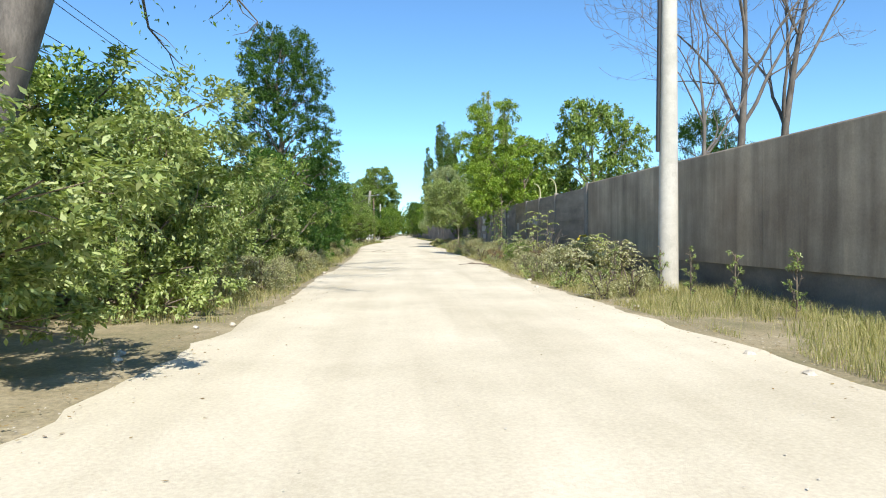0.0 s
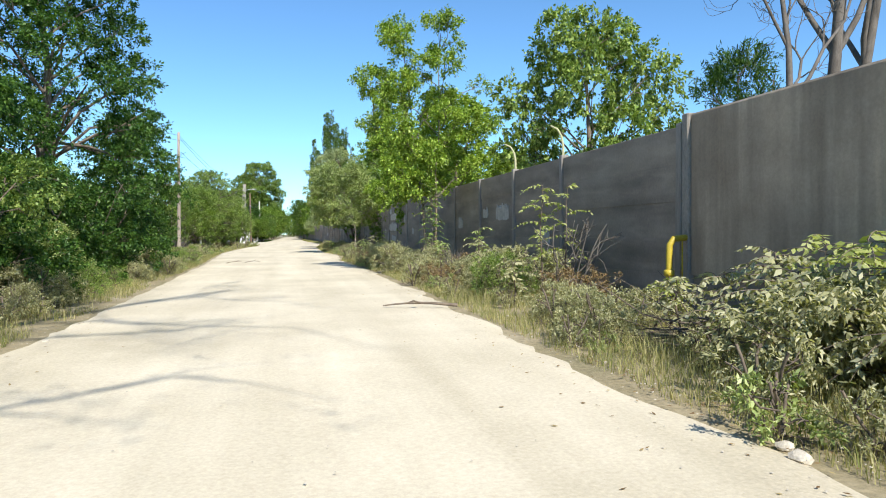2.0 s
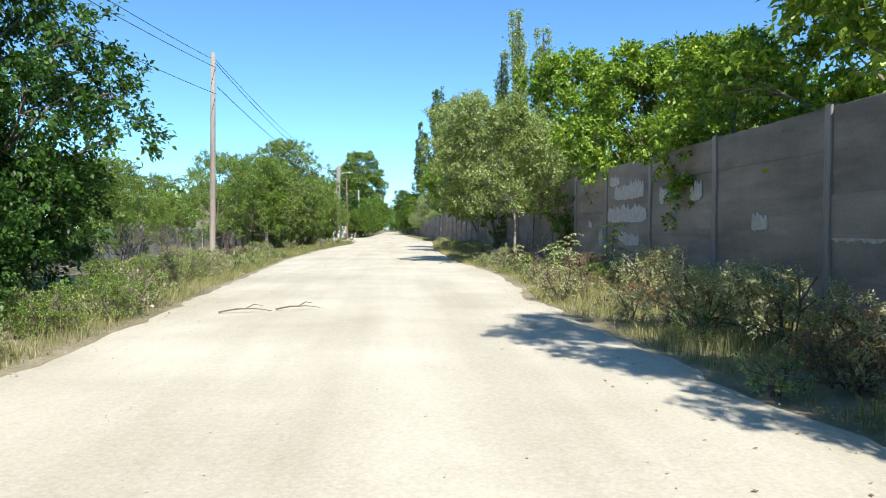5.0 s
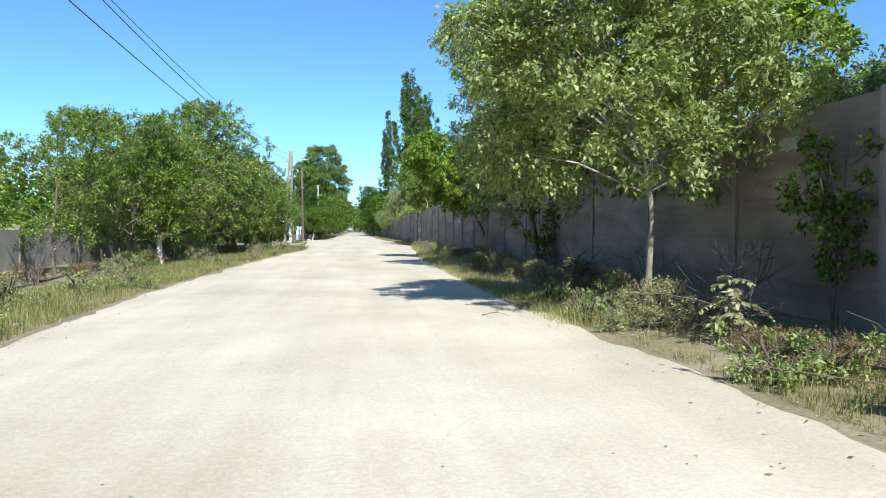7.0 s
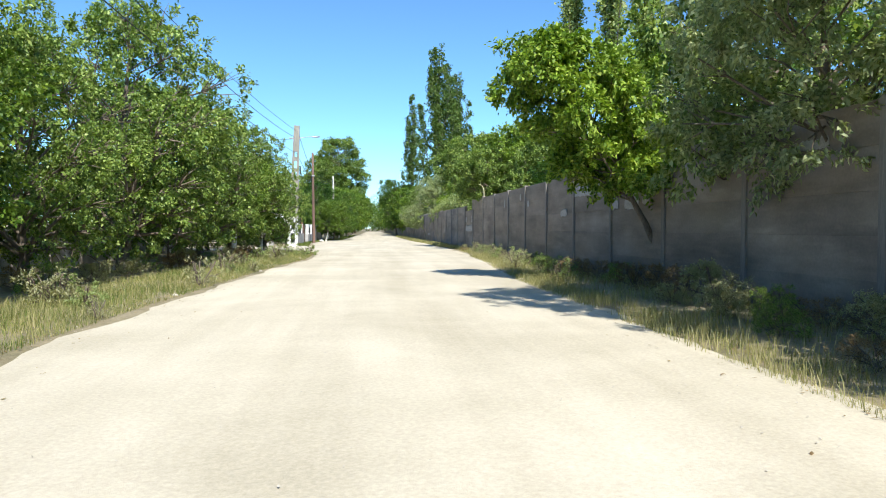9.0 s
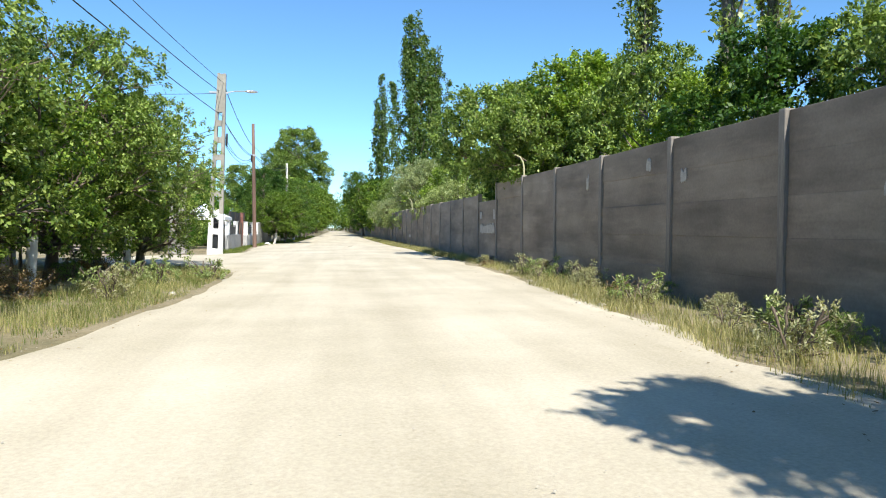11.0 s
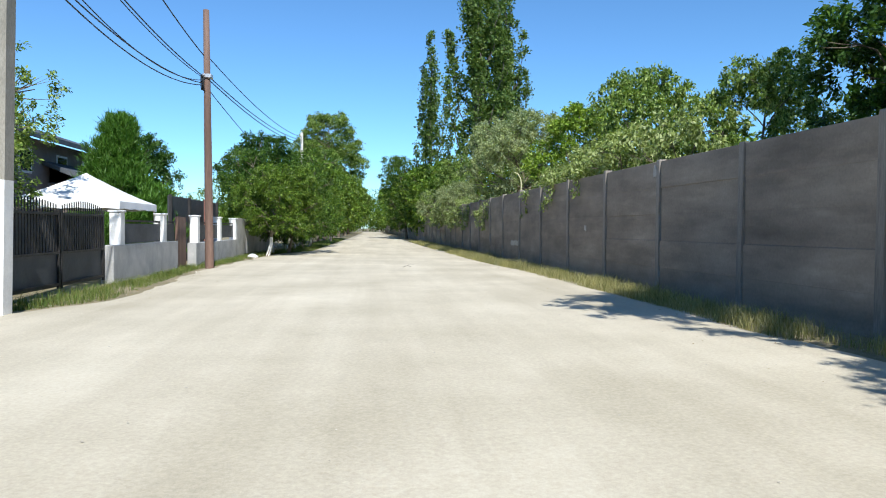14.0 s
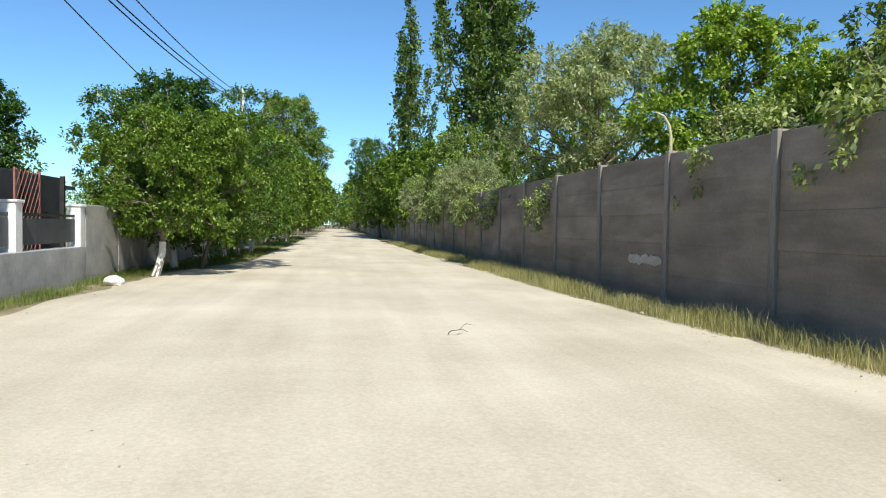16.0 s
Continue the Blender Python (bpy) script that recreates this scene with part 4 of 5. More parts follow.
plum = make_tree("tree", P(-3.7, 143.2, 0, 0.85), "dense dark-green fruit tree with limewashed trunk", "tree", 28, 6.0, 2.3, 1.0, 34, 3000, 15, (0.095, 0.05), 0.3, M_GARDEN, None, "spread", 0.1, 0.3, (-0.5, 0.2), 2, 0.33, limewash=1.0, group="fruit trees by the yard")
for x, y, tn, sc, src in ((-5.2, 146.0, 120, 0.85, walnut), (-3.6, 147.2, 200, 0.92, walnut), (-3.5, 150.6, 70, 0.95, plum), (-3.2, 155.0, 20, 1.05, walnut), (-5.6, 155.5, 250, 1.25, plum)):
    copy_thing(src, P(x, y, tn, sc))
far_tree = make_tree("tree", P(-3.5, 163.0), "leafy roadside tree of the far row", "tree", 22, 6.6, 2.9, 1.2, 22, 1300, 12, (0.2, 0.11), 0.4, M_LEAF, None, "round", 0.14, 0.2, group="trees of the far row")
for x, y, tn, sc in ((-3.8, 171.0, 100, 1.05), (-3.4, 181.0, 320, 1.1), (-3.4, 193.0, 150, 1.2), (-3.2, 207.0, 60, 1.3), (-2.8, 224.0, 210, 1.4), (-2.4, 245.0, 300, 1.5)):
    copy_thing(far_tree, P(x, y, tn, sc))
dark_l = make_tree("tree", P(-5.6, 149.0), "tall dark green tree behind the fruit trees", "tree", 19, 6.6, 2.0, 2.0, 22, 1700, 14, (0.12, 0.06), 0.3, M_DARK, None, "round", 0.14, 0.2)
copy_thing(dark_l, P(-11.5, 148.0, 100, 0.95))
make_tree("tree", P(5.9, 193.0), "tall bluish-green tree leaning over the far road edge", "tree", 58, 10.0, 3.0, 1.4, 32, 2800, 14, (0.14, 0.06), 0.4, M_GARDEN, None, "round", 0.16, 0.2, (-0.9, 0), 1, 0.32)
copy_thing(dark_l, P(-14.0, 132.0, 200, 0.8))
big_l = make_tree("tree", place(-6.8, 262.0, 0, 1.15, 0, 0.83), "very tall broad old tree at the far end", "tree", 20, 27.0, 7.0, 2.5, 48, 7000, 14, (0.28, 0.16), 1.0, M_MID, None, "spread", 0.4, 0.2, lobe=0.26)
copy_thing(big_l, P(-14.0, 285.0, 140, 0.9))
copy_thing(big_l, P(-18.0, 235.0, 60, 0.55))

# right: before the wall
make_tree("tree", P(6.2, 38.3), "young tree with bright leaves growing before the wall", "tree", 41, 8.8, 1.75, 2.5, 34, 3300, 14, (0.085, 0.042), 0.26, M_BRIGHT, None, "round", 0.06, 0.3, (0.2, 0.3), 2, 0.3)
make_tree("tree", P(5.9, 63.6), "crooked pale-trunked tree spreading before the wall", "tree", 42, 6.1, 2.75, 2.3, 48, 5200, 15, (0.085, 0.04), 0.28, M_PALE, M_PALEBARK, "spread", 0.052, 0.2, (-0.8, -0.3), 1, 0.28, sway=0.3)
make_tree("tree", P(7.75, 84.2), "bright yellow-green tree overhanging the wall", "tree", 43, 5.6, 1.7, 2.2, 34, 2600, 14, (0.11, 0.055), 0.26, M_BRIGHT, None, "round", 0.08, 0.3, (-2.9, -0.6), 1, 0.3)
make_tree("tree", P(9.8, 57.0), "leafy roadside tree before the wall", "tree", 44, 7.0, 2.4, 1.8, 24, 2500, 13, (0.11, 0.05), 0.28, M_LEAF, None, "round", 0.1, 0.25, (-0.2, 0), 2, 0.34, group="trees along the wall")
# right: behind the wall
back_r = make_tree("tree", place(10.9, 36.0, 0, 0.8, 0, 1.25), "broad green tree behind the wall", "tree", 45, 8.4, 3.4, 1.8, 28, 2700, 14, (0.145, 0.075), 0.32, M_MID, None, "round", 0.15, 0.2, group="trees behind the wall")
lime_r = make_tree("tree", place(9.4, 48.0, 0, 0.88), "bright green tree behind the wall", "tree", 46, 9.0, 3.0, 2.0, 26, 2700, 14, (0.145, 0.075), 0.32, M_BRIGHT, None, "round", 0.14, 0.2, group="trees behind the wall")
silver = make_tree("tree", place(8.7, 71.0, 0, 0.82), "silvery grey-green oleaster leaning over the wall", "tree", 47, 7.4, 3.2, 2.6, 40, 2900, 14, (0.125, 0.045), 0.28, M_SILVER, None, "round", 0.13, 0.3, (-1.3, 0), 1, 0.3, group="silvery trees along the wall")
for x, y, tn, sc, src in ((10.2, 42.8, 100, 0.58, lime_r), (8.7, 52.0, 250, 0.7, lime_r), (13.6, 46.0, 10, 0.55, back_r), (9.6, 62.4, 20, 0.65, silver), (9.0, 66.8, 210, 1.12, lime_r), (8.9, 58.0, 330, 0.85, lime_r), (11.4, 58.5, 120, 0.8, back_r), (9.6, 55.0, 60, 0.6, silver), (8.5, 78.6, 0, 1.0, silver), (10.2, 77.0, 90, 1.05, silver), (10.2, 84.0, 0, 1.1, back_r),
                          (9.8, 89.5, 140, 0.95, lime_r), (10.4, 95.0, 230, 0.66, back_r), (9.3, 97.4, 310, 0.82, dark_l), (9.5, 92.0, 80, 0.8, dark_l), (10.2, 101.0, 60, 0.68, lime_r), (9.6, 108.0, 180, 0.95, lime_r), (10.0, 104.0, 140, 0.8, back_r), (12.2, 118.0, 30, 0.8, back_r), (11.5, 112.5, 80, 0.95, lime_r),
                          (10.0, 119.4, 150, 0.85, dark_l), (10.8, 125.5, 150, 0.7, back_r), (9.7, 130.6, 240, 0.8, back_r), (9.9, 134.8, 60, 0.6, lime_r), (10.4, 138.5, 330, 0.85, lime_r), (9.3, 143.0, 20, 1.15, silver), (9.2, 147.0, 200, 0.85, lime_r), (7.4, 153.5, 10, 0.7, silver),
                          (7.4, 160.0, 110, 0.8, back_r), (7.6, 167.0, 300, 0.75, silver), (7.6, 175.0, 20, 1.15, far_tree), (7.6, 186.0, 200, 1.25, far_tree), (7.8, 198.0, 90, 1.35, far_tree), (8.2, 213.0, 10, 1.5, far_tree), (8.2, 232.0, 160, 1.6, far_tree), (8.4, 256.0, 60, 1.8, far_tree)):
    copy_thing(src, P(x, y, tn, sc))
evergreen = make_tree("shrub", place(17.8, 37.0, 0, 1.25), "dark feathery evergreen shrub behind the wall", "shrub", 48, 6.6, 2.2, 0.5, 24, 1500, 14, (0.16, 0.03), 0.35, M_DARK, None, "round", 0.1, -0.3, stems=3)


def dead_tree(x, y, h, seed, r=0.27):
    """A bare tree: a trunk that forks again and again into thin crooked branches."""
    rng = np.random.default_rng(seed)
    root = thing("dead_tree", pose(x, y, 0), "tall bare dead tree with many crooked grey branches", "tree", "dead trees")
    tub = Tubes(6)

    def limb(p, d, length, rad, level):
        n = 6
        pts, rr = [p], [rad]
        for k in range(n):
            d = unit(d + rng.normal(0, (0.05, 0.16, 0.22, 0.28, 0.33)[level], 3) + np.array([0, 0, 0.08]))
            p = p + d * length / n
            pts.append(p)
            rr.append(rad * (1 - 0.72 * (k + 1) / n))
            if level < 4 and k >= (2 if level == 0 else 1):
                for _ in range(1 if level else 2):
                    side = unit(rng.normal(0, 1, 3))
                    side = unit(side - d * side.dot(d))
                    limb(p, unit(d * rng.uniform(0.8, 1.2) + side * rng.uniform(0.4, 0.8)), length * rng.uniform(0.36, 0.6), rr[-1] * 0.6, level + 1) if rng.uniform() < (1.0, 0.9, 0.75, 0.5)[level] else None
        tub.add(pts, np.maximum(rr, 0.008))

    limb(np.array([0.0, 0.0, -0.1]), np.array([0.02, 0.0, 1.0]), h * 0.8, r, 0)
    child("trunk", tub.mesh("trunk", M_DEADBARK), root)


dead_tree(17.2, 34.0, 17.0, 3)
dead_tree(21.5, 36.5, 18.0, 4, 0.3)
dead_tree(14.8, 31.5, 12.5, 6, 0.16)


def old_tree(x, y, h, seed):
    """A tall half-bare tree that leans over the road: a thick trunk, long crooked limbs and sparse hanging leaves."""
    rng = np.random.default_rng(seed)
    root = thing("tree", pose(x, y, 0), "tall old half-bare tree with a thick leaning trunk", "tree")
    tub = Tubes(8)
    u = np.linspace(0, 1, 12)
    stem = np.column_stack([5.0 * u + 5.0 * u ** 2 + 0.2 * np.sin(u * 7), 0.5 * np.sin(u * 4), -0.2 + h * u])
    tub.add(stem, 0.33 * (1.08 - u) + 0.03)
    tips = []
    for k in range(20):
        w = 0.3 + 0.68 * (k + rng.uniform(0, 1)) / 20
        p = np.array([np.interp(w, u, stem[:, i]) for i in range(3)])
        az = k * 2.4 + rng.uniform(-0.5, 0.5)
        d = unit(np.array([math.cos(az) + 0.35, math.sin(az), rng.uniform(0.1, 0.7)]))
        ln = h * rng.uniform(0.16, 0.3) * (1.25 - 0.8 * w)
        pts = [p]
        for _ in range(7):
            d = unit(d + rng.normal(0, 0.16, 3) + (0, 0, -0.02))
            pts.append(pts[-1] + d * ln / 7)
        r0 = 0.13 * (1.15 - w)
        tub.add(pts, np.linspace(r0, 0.012, 8))
        for q in (3, 4, 5, 6, 7):
            e = unit(d * 0.4 + rng.normal(0, 0.6, 3) + (0, 0, -0.2))
            ll = ln * rng.uniform(0.18, 0.4)
            tw = [pts[q], pts[q] + e * ll * 0.5, pts[q] + e * ll + np.array([0, 0, -0.25 * ll])]
            tub.add(tw, [r0 * 0.3 + 0.006, 0.01, 0.004])
            tips += tw[1:]
    # long limbs that droop over the road
    for w, e in ((0.3, (4.0, 3.2, 5.2)), (0.28, (2.2, 3.4, 4.7)), (0.34, (5.2, 2.6, 7.0)), (0.4, (6.4, 3.4, 8.6))):
        p = np.array([np.interp(w, u, stem[:, i]) for i in range(3)])
        e = np.array(e)
        q = np.linspace(0, 1, 8)[:, None]
        pts = p + (e - p) * q + np.array([0, 0, 1.6]) * (q * (1 - q)) + rng.normal(0, 0.06, (8, 3)) * q
        tub.add(pts, np.linspace(0.08, 0.01, 8))
        for k in (3, 4, 5, 6, 7):
            for _ in range(2):
                t2 = pts[k] + np.array([rng.normal(0, 0.35), rng.normal(0, 0.35), -rng.uniform(0.2, 0.7)])
                tub.add([pts[k], (pts[k] + t2) / 2 + rng.normal(0, 0.05, 3), t2], [0.012, 0.008, 0.004])
                tips += [t2] if rng.uniform() < 0.6 else []
    child("trunk", tub.mesh("trunk", M_DEADBARK), root)
    tips = np.array(tips)
    v, f = leaf_arrays(rng, tips, unit(rng.normal(0, 1, tips.shape)), 14, 0.45, 0.1, 0.045, 0.7)
    child("crown", mesh_from("crown", v, f, M_LEAF), root)


old_tree(-6.15, 9.2, 24.0, 11)
def make_poplar(m, label, seed, h, r, spires, dense, leaf, leaves, bare=0.12):
    """A columnar poplar: a straight stem and steep branches that rise beside it, each clothed in leaves."""
    rng = np.random.default_rng(seed)
    root = thing("poplar", m, label, "tree", "poplars")
    tub = Tubes(6)
    z = np.linspace(-0.1, h * 0.9, 9)
    stem = np.column_stack([np.cumsum(rng.normal(0, 0.08, 9)), np.cumsum(rng.normal(0, 0.08, 9)), z])
    tub.add(stem, 0.012 * h * (1.05 - z / h) + 0.02)
    cs, ds = [], []
    for k in range(spires):
        z0 = h * (bare + (0.62 - bare) * (k + rng.uniform(0, 1)) / spires)
        z1 = min(h * rng.uniform(0.9, 1.0), z0 + h * rng.uniform(0.24, 0.46))
        az = k * 2.4 + rng.uniform(-0.4, 0.4)
        out = r * rng.uniform(0.2, 1.0) * (1.1 - 0.7 * (z1 / h) ** 3)
        u = np.linspace(0, 1, 9)
        base = np.array([np.interp(z0, z, stem[:, i]) for i in range(2)])
        arc = out * (1 - (1 - u) ** 2.2)
        line = np.column_stack([base[0] + math.cos(az) * arc, base[1] + math.sin(az) * arc, z0 + (z1 - z0) * u])
        line[:, :2] += rng.normal(0, 0.05 * r, (9, 2))
        tub.add(line, np.linspace(0.07, 0.012, 9) * h / 28)
        t = rng.uniform(0.12, 1.02, int(dense * (z1 - z0)))
        c = np.column_stack([np.interp(t, u, line[:, i]) for i in range(3)])
        c += rng.normal(0, 1, c.shape) * (0.14 * r * (1.2 - t))[:, None] * (1, 1, 1.2)
        cs.append(c)
        ds.append(unit(rng.normal(0, 0.45, c.shape) + (0, 0, 1.0)))
    child("trunk", tub.mesh("trunk", M_DEADBARK), root)
    v, f = leaf_arrays(rng, np.concatenate(cs), np.concatenate(ds), 16, 0.42, leaf, leaf * 0.75, -0.2)
    child("crown", mesh_from("crown", v, f, leaves), root)
    return root


poplar = make_poplar(place(11.2, 174.0), "tall columnar poplar with upright leafy branches", 50, 30.0, 3.7, 24, 5.2, 0.3, M_POPLAR, 0.05)
make_poplar(place(8.6, 193.5), "slim columnar poplar with a bare grey stem", 52, 25.5, 2.8, 16, 4.2, 0.3, M_POPLAR, 0.05)
copy_thing(poplar, P(14.4, 179.0, 40, 0.9))
pop2 = make_poplar(place(14.4, 107.0), "thin pale poplar with sparse upright branches", 51, 25.5, 1.3, 14, 4, 0.22, M_PALE, 0.2)
copy_thing(pop2, P(17.2, 108.5, 100, 0.94))
copy_thing(pop2, P(13.2, 111.0, 200, 0.86))


overhang = make_tree("tree", P(9.1, 113.0), "spreading green tree overhanging the wall", "tree", 57, 7.4, 3.5, 3.3, 42, 3600, 14, (0.125, 0.065), 0.3, M_MID, None, "round", 0.16, 0.2, (-0.8, 0), 1, 0.29)
copy_thing(overhang, P(9.0, 108.4, 12, 0.82))

# far woods on both sides and across the end of the road
def woods(x0, x1, y0, y1, count, h, seed):
    rng = np.random.default_rng(seed)
    cs, ds = [], []
    for _ in range(count):
        x, y = rng.uniform(x0, x1), rng.uniform(y0, y1)
        hh = h * rng.uniform(0.7, 1.25)
        n = 110
        d = unit(rng.normal(0, 1, (n, 3)))
        q = rng.uniform(0.4, 1.0, n)[:, None]
        cs.append(np.array([x, y, hh * 0.52]) + d * q * (hh * 0.36, hh * 0.36, hh * 0.48))
        ds.append(d)
    v, f = leaf_arrays(rng, np.concatenate(cs), np.concatenate(ds), 9, 0.8, 0.5, 0.3, 0.2)
    v[:, 2] = np.maximum(v[:, 2], 0.02)
    tagged(child("far_woods", mesh_from("far_woods", v, f, M_LEAF)), "distant mixed green woodland", "woods", kind="stuff")


woods(-60, -15, 10, 125, 46, 6.0, 60)
woods(-70, -22, 150, 330, 40, 8.0, 61)
woods(16, 60, 40, 340, 70, 8.0, 62)
woods(-16, -6, 205, 330, 18, 8.0, 63)
woods(8, 15, 200, 330, 16, 9.0, 64)
woods(-30, 35, 336, 352, 70, 12.0, 65)
woods(-9, -3.5, 268, 332, 14, 8.0, 66)
woods(8.5, 13, 262, 332, 14, 8.0, 67)

# growth spilling over the wall from behind
spill = make_tree("climber", place(7.35, 141.0, 0, 0.8), "tangle of leafy climbers hanging over the wall top", "climber", 55, 3.5, 1.5, 1.9, 18, 650, 14, (0.09, 0.045), 0.26, M_PALE, M_STICK, "round", 0.05, 0.6, (-0.35, 0), 3, 0.4, group="climbers on the wall")
for x, y, tn, sc in ((7.2, 147.0, 0, 1.0), (7.2, 151.0, 20, 1.1), (7.1, 158.0, 340, 1.2), (8.35, 129.6, 10, 1.4), (8.4, 126.4, 350, 1.45), (8.3, 133.2, 15, 1.25), (8.1, 80.2, 5, 1.5)):
    copy_thing(spill, P(x, y, tn, sc))

make_tree("tree", P(6.75, 73.6), "grey-green oleaster spreading over the road before the wall", "tree", 59, 8.4, 2.3, 3.1, 40, 2700, 14, (0.095, 0.038), 0.28, M_SILVER, None, "round", 0.09, 0.3, (-1.6, 0.5), 1, 0.26)
make_tree("climber", P(6.8, 73.4), "dark green climber clothing a trunk before the wall", "climber", 59, 3.2, 0.55, 0.3, 22, 420, 10, (0.07, 0.045), 0.18, M_LEAF, M_STICK, "column", 0.02, 0.5, (0, 0), 3, 0.4)
make_tree("climber", P(7.14, 60.7), "dark green vine hanging down the wall boards", "climber", 56, 2.6, 0.5, 0.8, 16, 300, 10, (0.065, 0.042), 0.16, M_LEAF, M_STICK, "round", 0.02, 0.5, (0, 0), 3, 0.4)

# ---- undergrowth along the wall ----
dry_bush = make_tree("shrub", P(6.1, 19.6, 0, 0.78), "dusty drooping tree-of-heaven shrub, partly withered", "shrub", 71, 1.15, 1.4, 0.05, 18, 900, 18, (0.085, 0.03), 0.26, M_DUSTY, None, "bush", 0.03, 0.6, (-0.2, 0), 6, 0.42, group="dusty shrubs along the wall")
weed_a = make_tree("shrub", place(5.6, 28.8, 0, 0.75), "dusty green weed shrub by the wall", "shrub", 72, 1.2, 0.95, 0.05, 16, 640, 16, (0.042, 0.02), 0.15, M_MID, None, "bush", 0.02, 0.1, (0, 0), 6, 0.42, group="dusty shrubs along the wall")
weed_b = make_tree("shrub", P(6.2, 30.5), "pale dusty weed shrub by the wall", "shrub", 73, 1.0, 0.8, 0.05, 18, 560, 16, (0.045, 0.019), 0.15, M_DUSTY, None, "bush", 0.02, 0.1, (0, 0), 6, 0.42, group="dusty shrubs along the wall")
brown_w = make_tree("shrub", P(6.4, 34.0), "withered brown shrub by the wall", "shrub", 74, 0.7, 0.85, 0.03, 16, 300, 14, (0.045, 0.02), 0.14, M_DRY, M_STICK, "bush", 0.025, 0.2, (0, 0), 6, 0.42, group="dusty shrubs along the wall")
for k, y in enumerate(np.concatenate([np.arange(20.8, 60, 1.15), np.arange(60, 82, 2.0)])):
    r = random.Random(k)
    x0, x1 = along(RIGHT_EDGE, y) + 0.7, along(WALL_LINE, y) - 0.7
    src = r.choice((weed_a, weed_b, weed_b, weed_b, brown_w, brown_w) if y > 27 else (weed_b, brown_w))
    copy_thing(src, P(r.uniform(x0, x1), y + r.uniform(-0.4, 0.4), r.uniform(0, 360), r.uniform(0.5, 1.0) * (0.7 if y < 25 else 1.0 if y < 56 else 0.7)))
copy_thing(weed_b, P(6.0, 14.4, 30, 0.45))
for x, y, tn, sc in ((6.3, 33.0, 20, 0.8), (5.6, 41.5, 140, 0.85), (6.4, 47.5, 70, 0.8)):
    copy_thing(dry_bush, P(x, y, tn, sc * 0.85))
for k, y in enumerate(np.arange(66.5, 112, 1.3)):
    r = random.Random(300 + k)
    if r.random() < 0.75:
        copy_thing(r.choice((weed_a, weed_b, weed_b, brown_w)), P(along(WALL_LINE, y) - r.uniform(0.45, 1.0), y, r.uniform(0, 360), r.uniform(0.4, 0.75) * (1.0 if y < 90 else 0.7)))


def sapling(x, y, h, seed, material, fronds=16, reach=0.6):
    """A slim stem with arching fronds of paired leaflets."""
    rng = np.random.default_rng(seed)
    root = thing("sapling", pose(x, y, 0), "slim tree-of-heaven sapling with arching leaf fronds", "sapling", "saplings along the wall")
    tub = Tubes(5)
    z = np.linspace(-0.05, h * 0.92, 7)
    stem = np.column_stack([np.cumsum(rng.normal(0, 0.02, 7)), np.cumsum(rng.normal(0, 0.02, 7)), z])
    tub.add(stem, np.linspace(0.022, 0.006, 7))
    vs, n = [], 0
    for k in range(fronds):
        u = 0.3 + 0.7 * (k + 0.5) / fronds
        s = np.array([np.interp(u * h * 0.92, z, stem[:, i]) for i in range(3)])
        az = k * 2.4 + rng.uniform(-0.3, 0.3)
        ln = reach * rng.uniform(0.5, 1.3) * (1.15 - 0.5 * u)
        out = np.array([math.cos(az), math.sin(az), 0.0])
        t = np.linspace(0, 1, 11)[:, None]
        line = s + out * ln * t + np.array([0, 0, 1.0]) * (rng.uniform(0.1, 0.7) * ln * t - 0.6 * ln * t ** 2)
        tub.add(line, np.linspace(0.006, 0.002, 11))
        side = np.cross(out, (0, 0, 1.0))
        for i in range(1, 11):
            for sg in (-1, 1):
                ll = 0.11 * rng.uniform(0.75, 1.2) * (1.1 - 0.4 * i / 10)
                ax = unit(side * sg + out * 0.45 + np.array([0, 0, -0.6]) + rng.normal(0, 0.35, 3))
                w = unit(np.cross(ax, np.array([0, 0, 1.0]) + rng.normal(0, 0.6, 3))) * ll * 0.24
                p = line[i]
                vs.append([p, p + ax * ll * 0.4 + w, p + ax * ll, p + ax * ll * 0.4 - w])
    v = np.array(vs).reshape(-1, 3)
    child("trunk", tub.mesh("trunk", M_STICK), root)
    child("crown", mesh_from("crown", v, np.arange(len(v)).reshape(-1, 4), material), root)


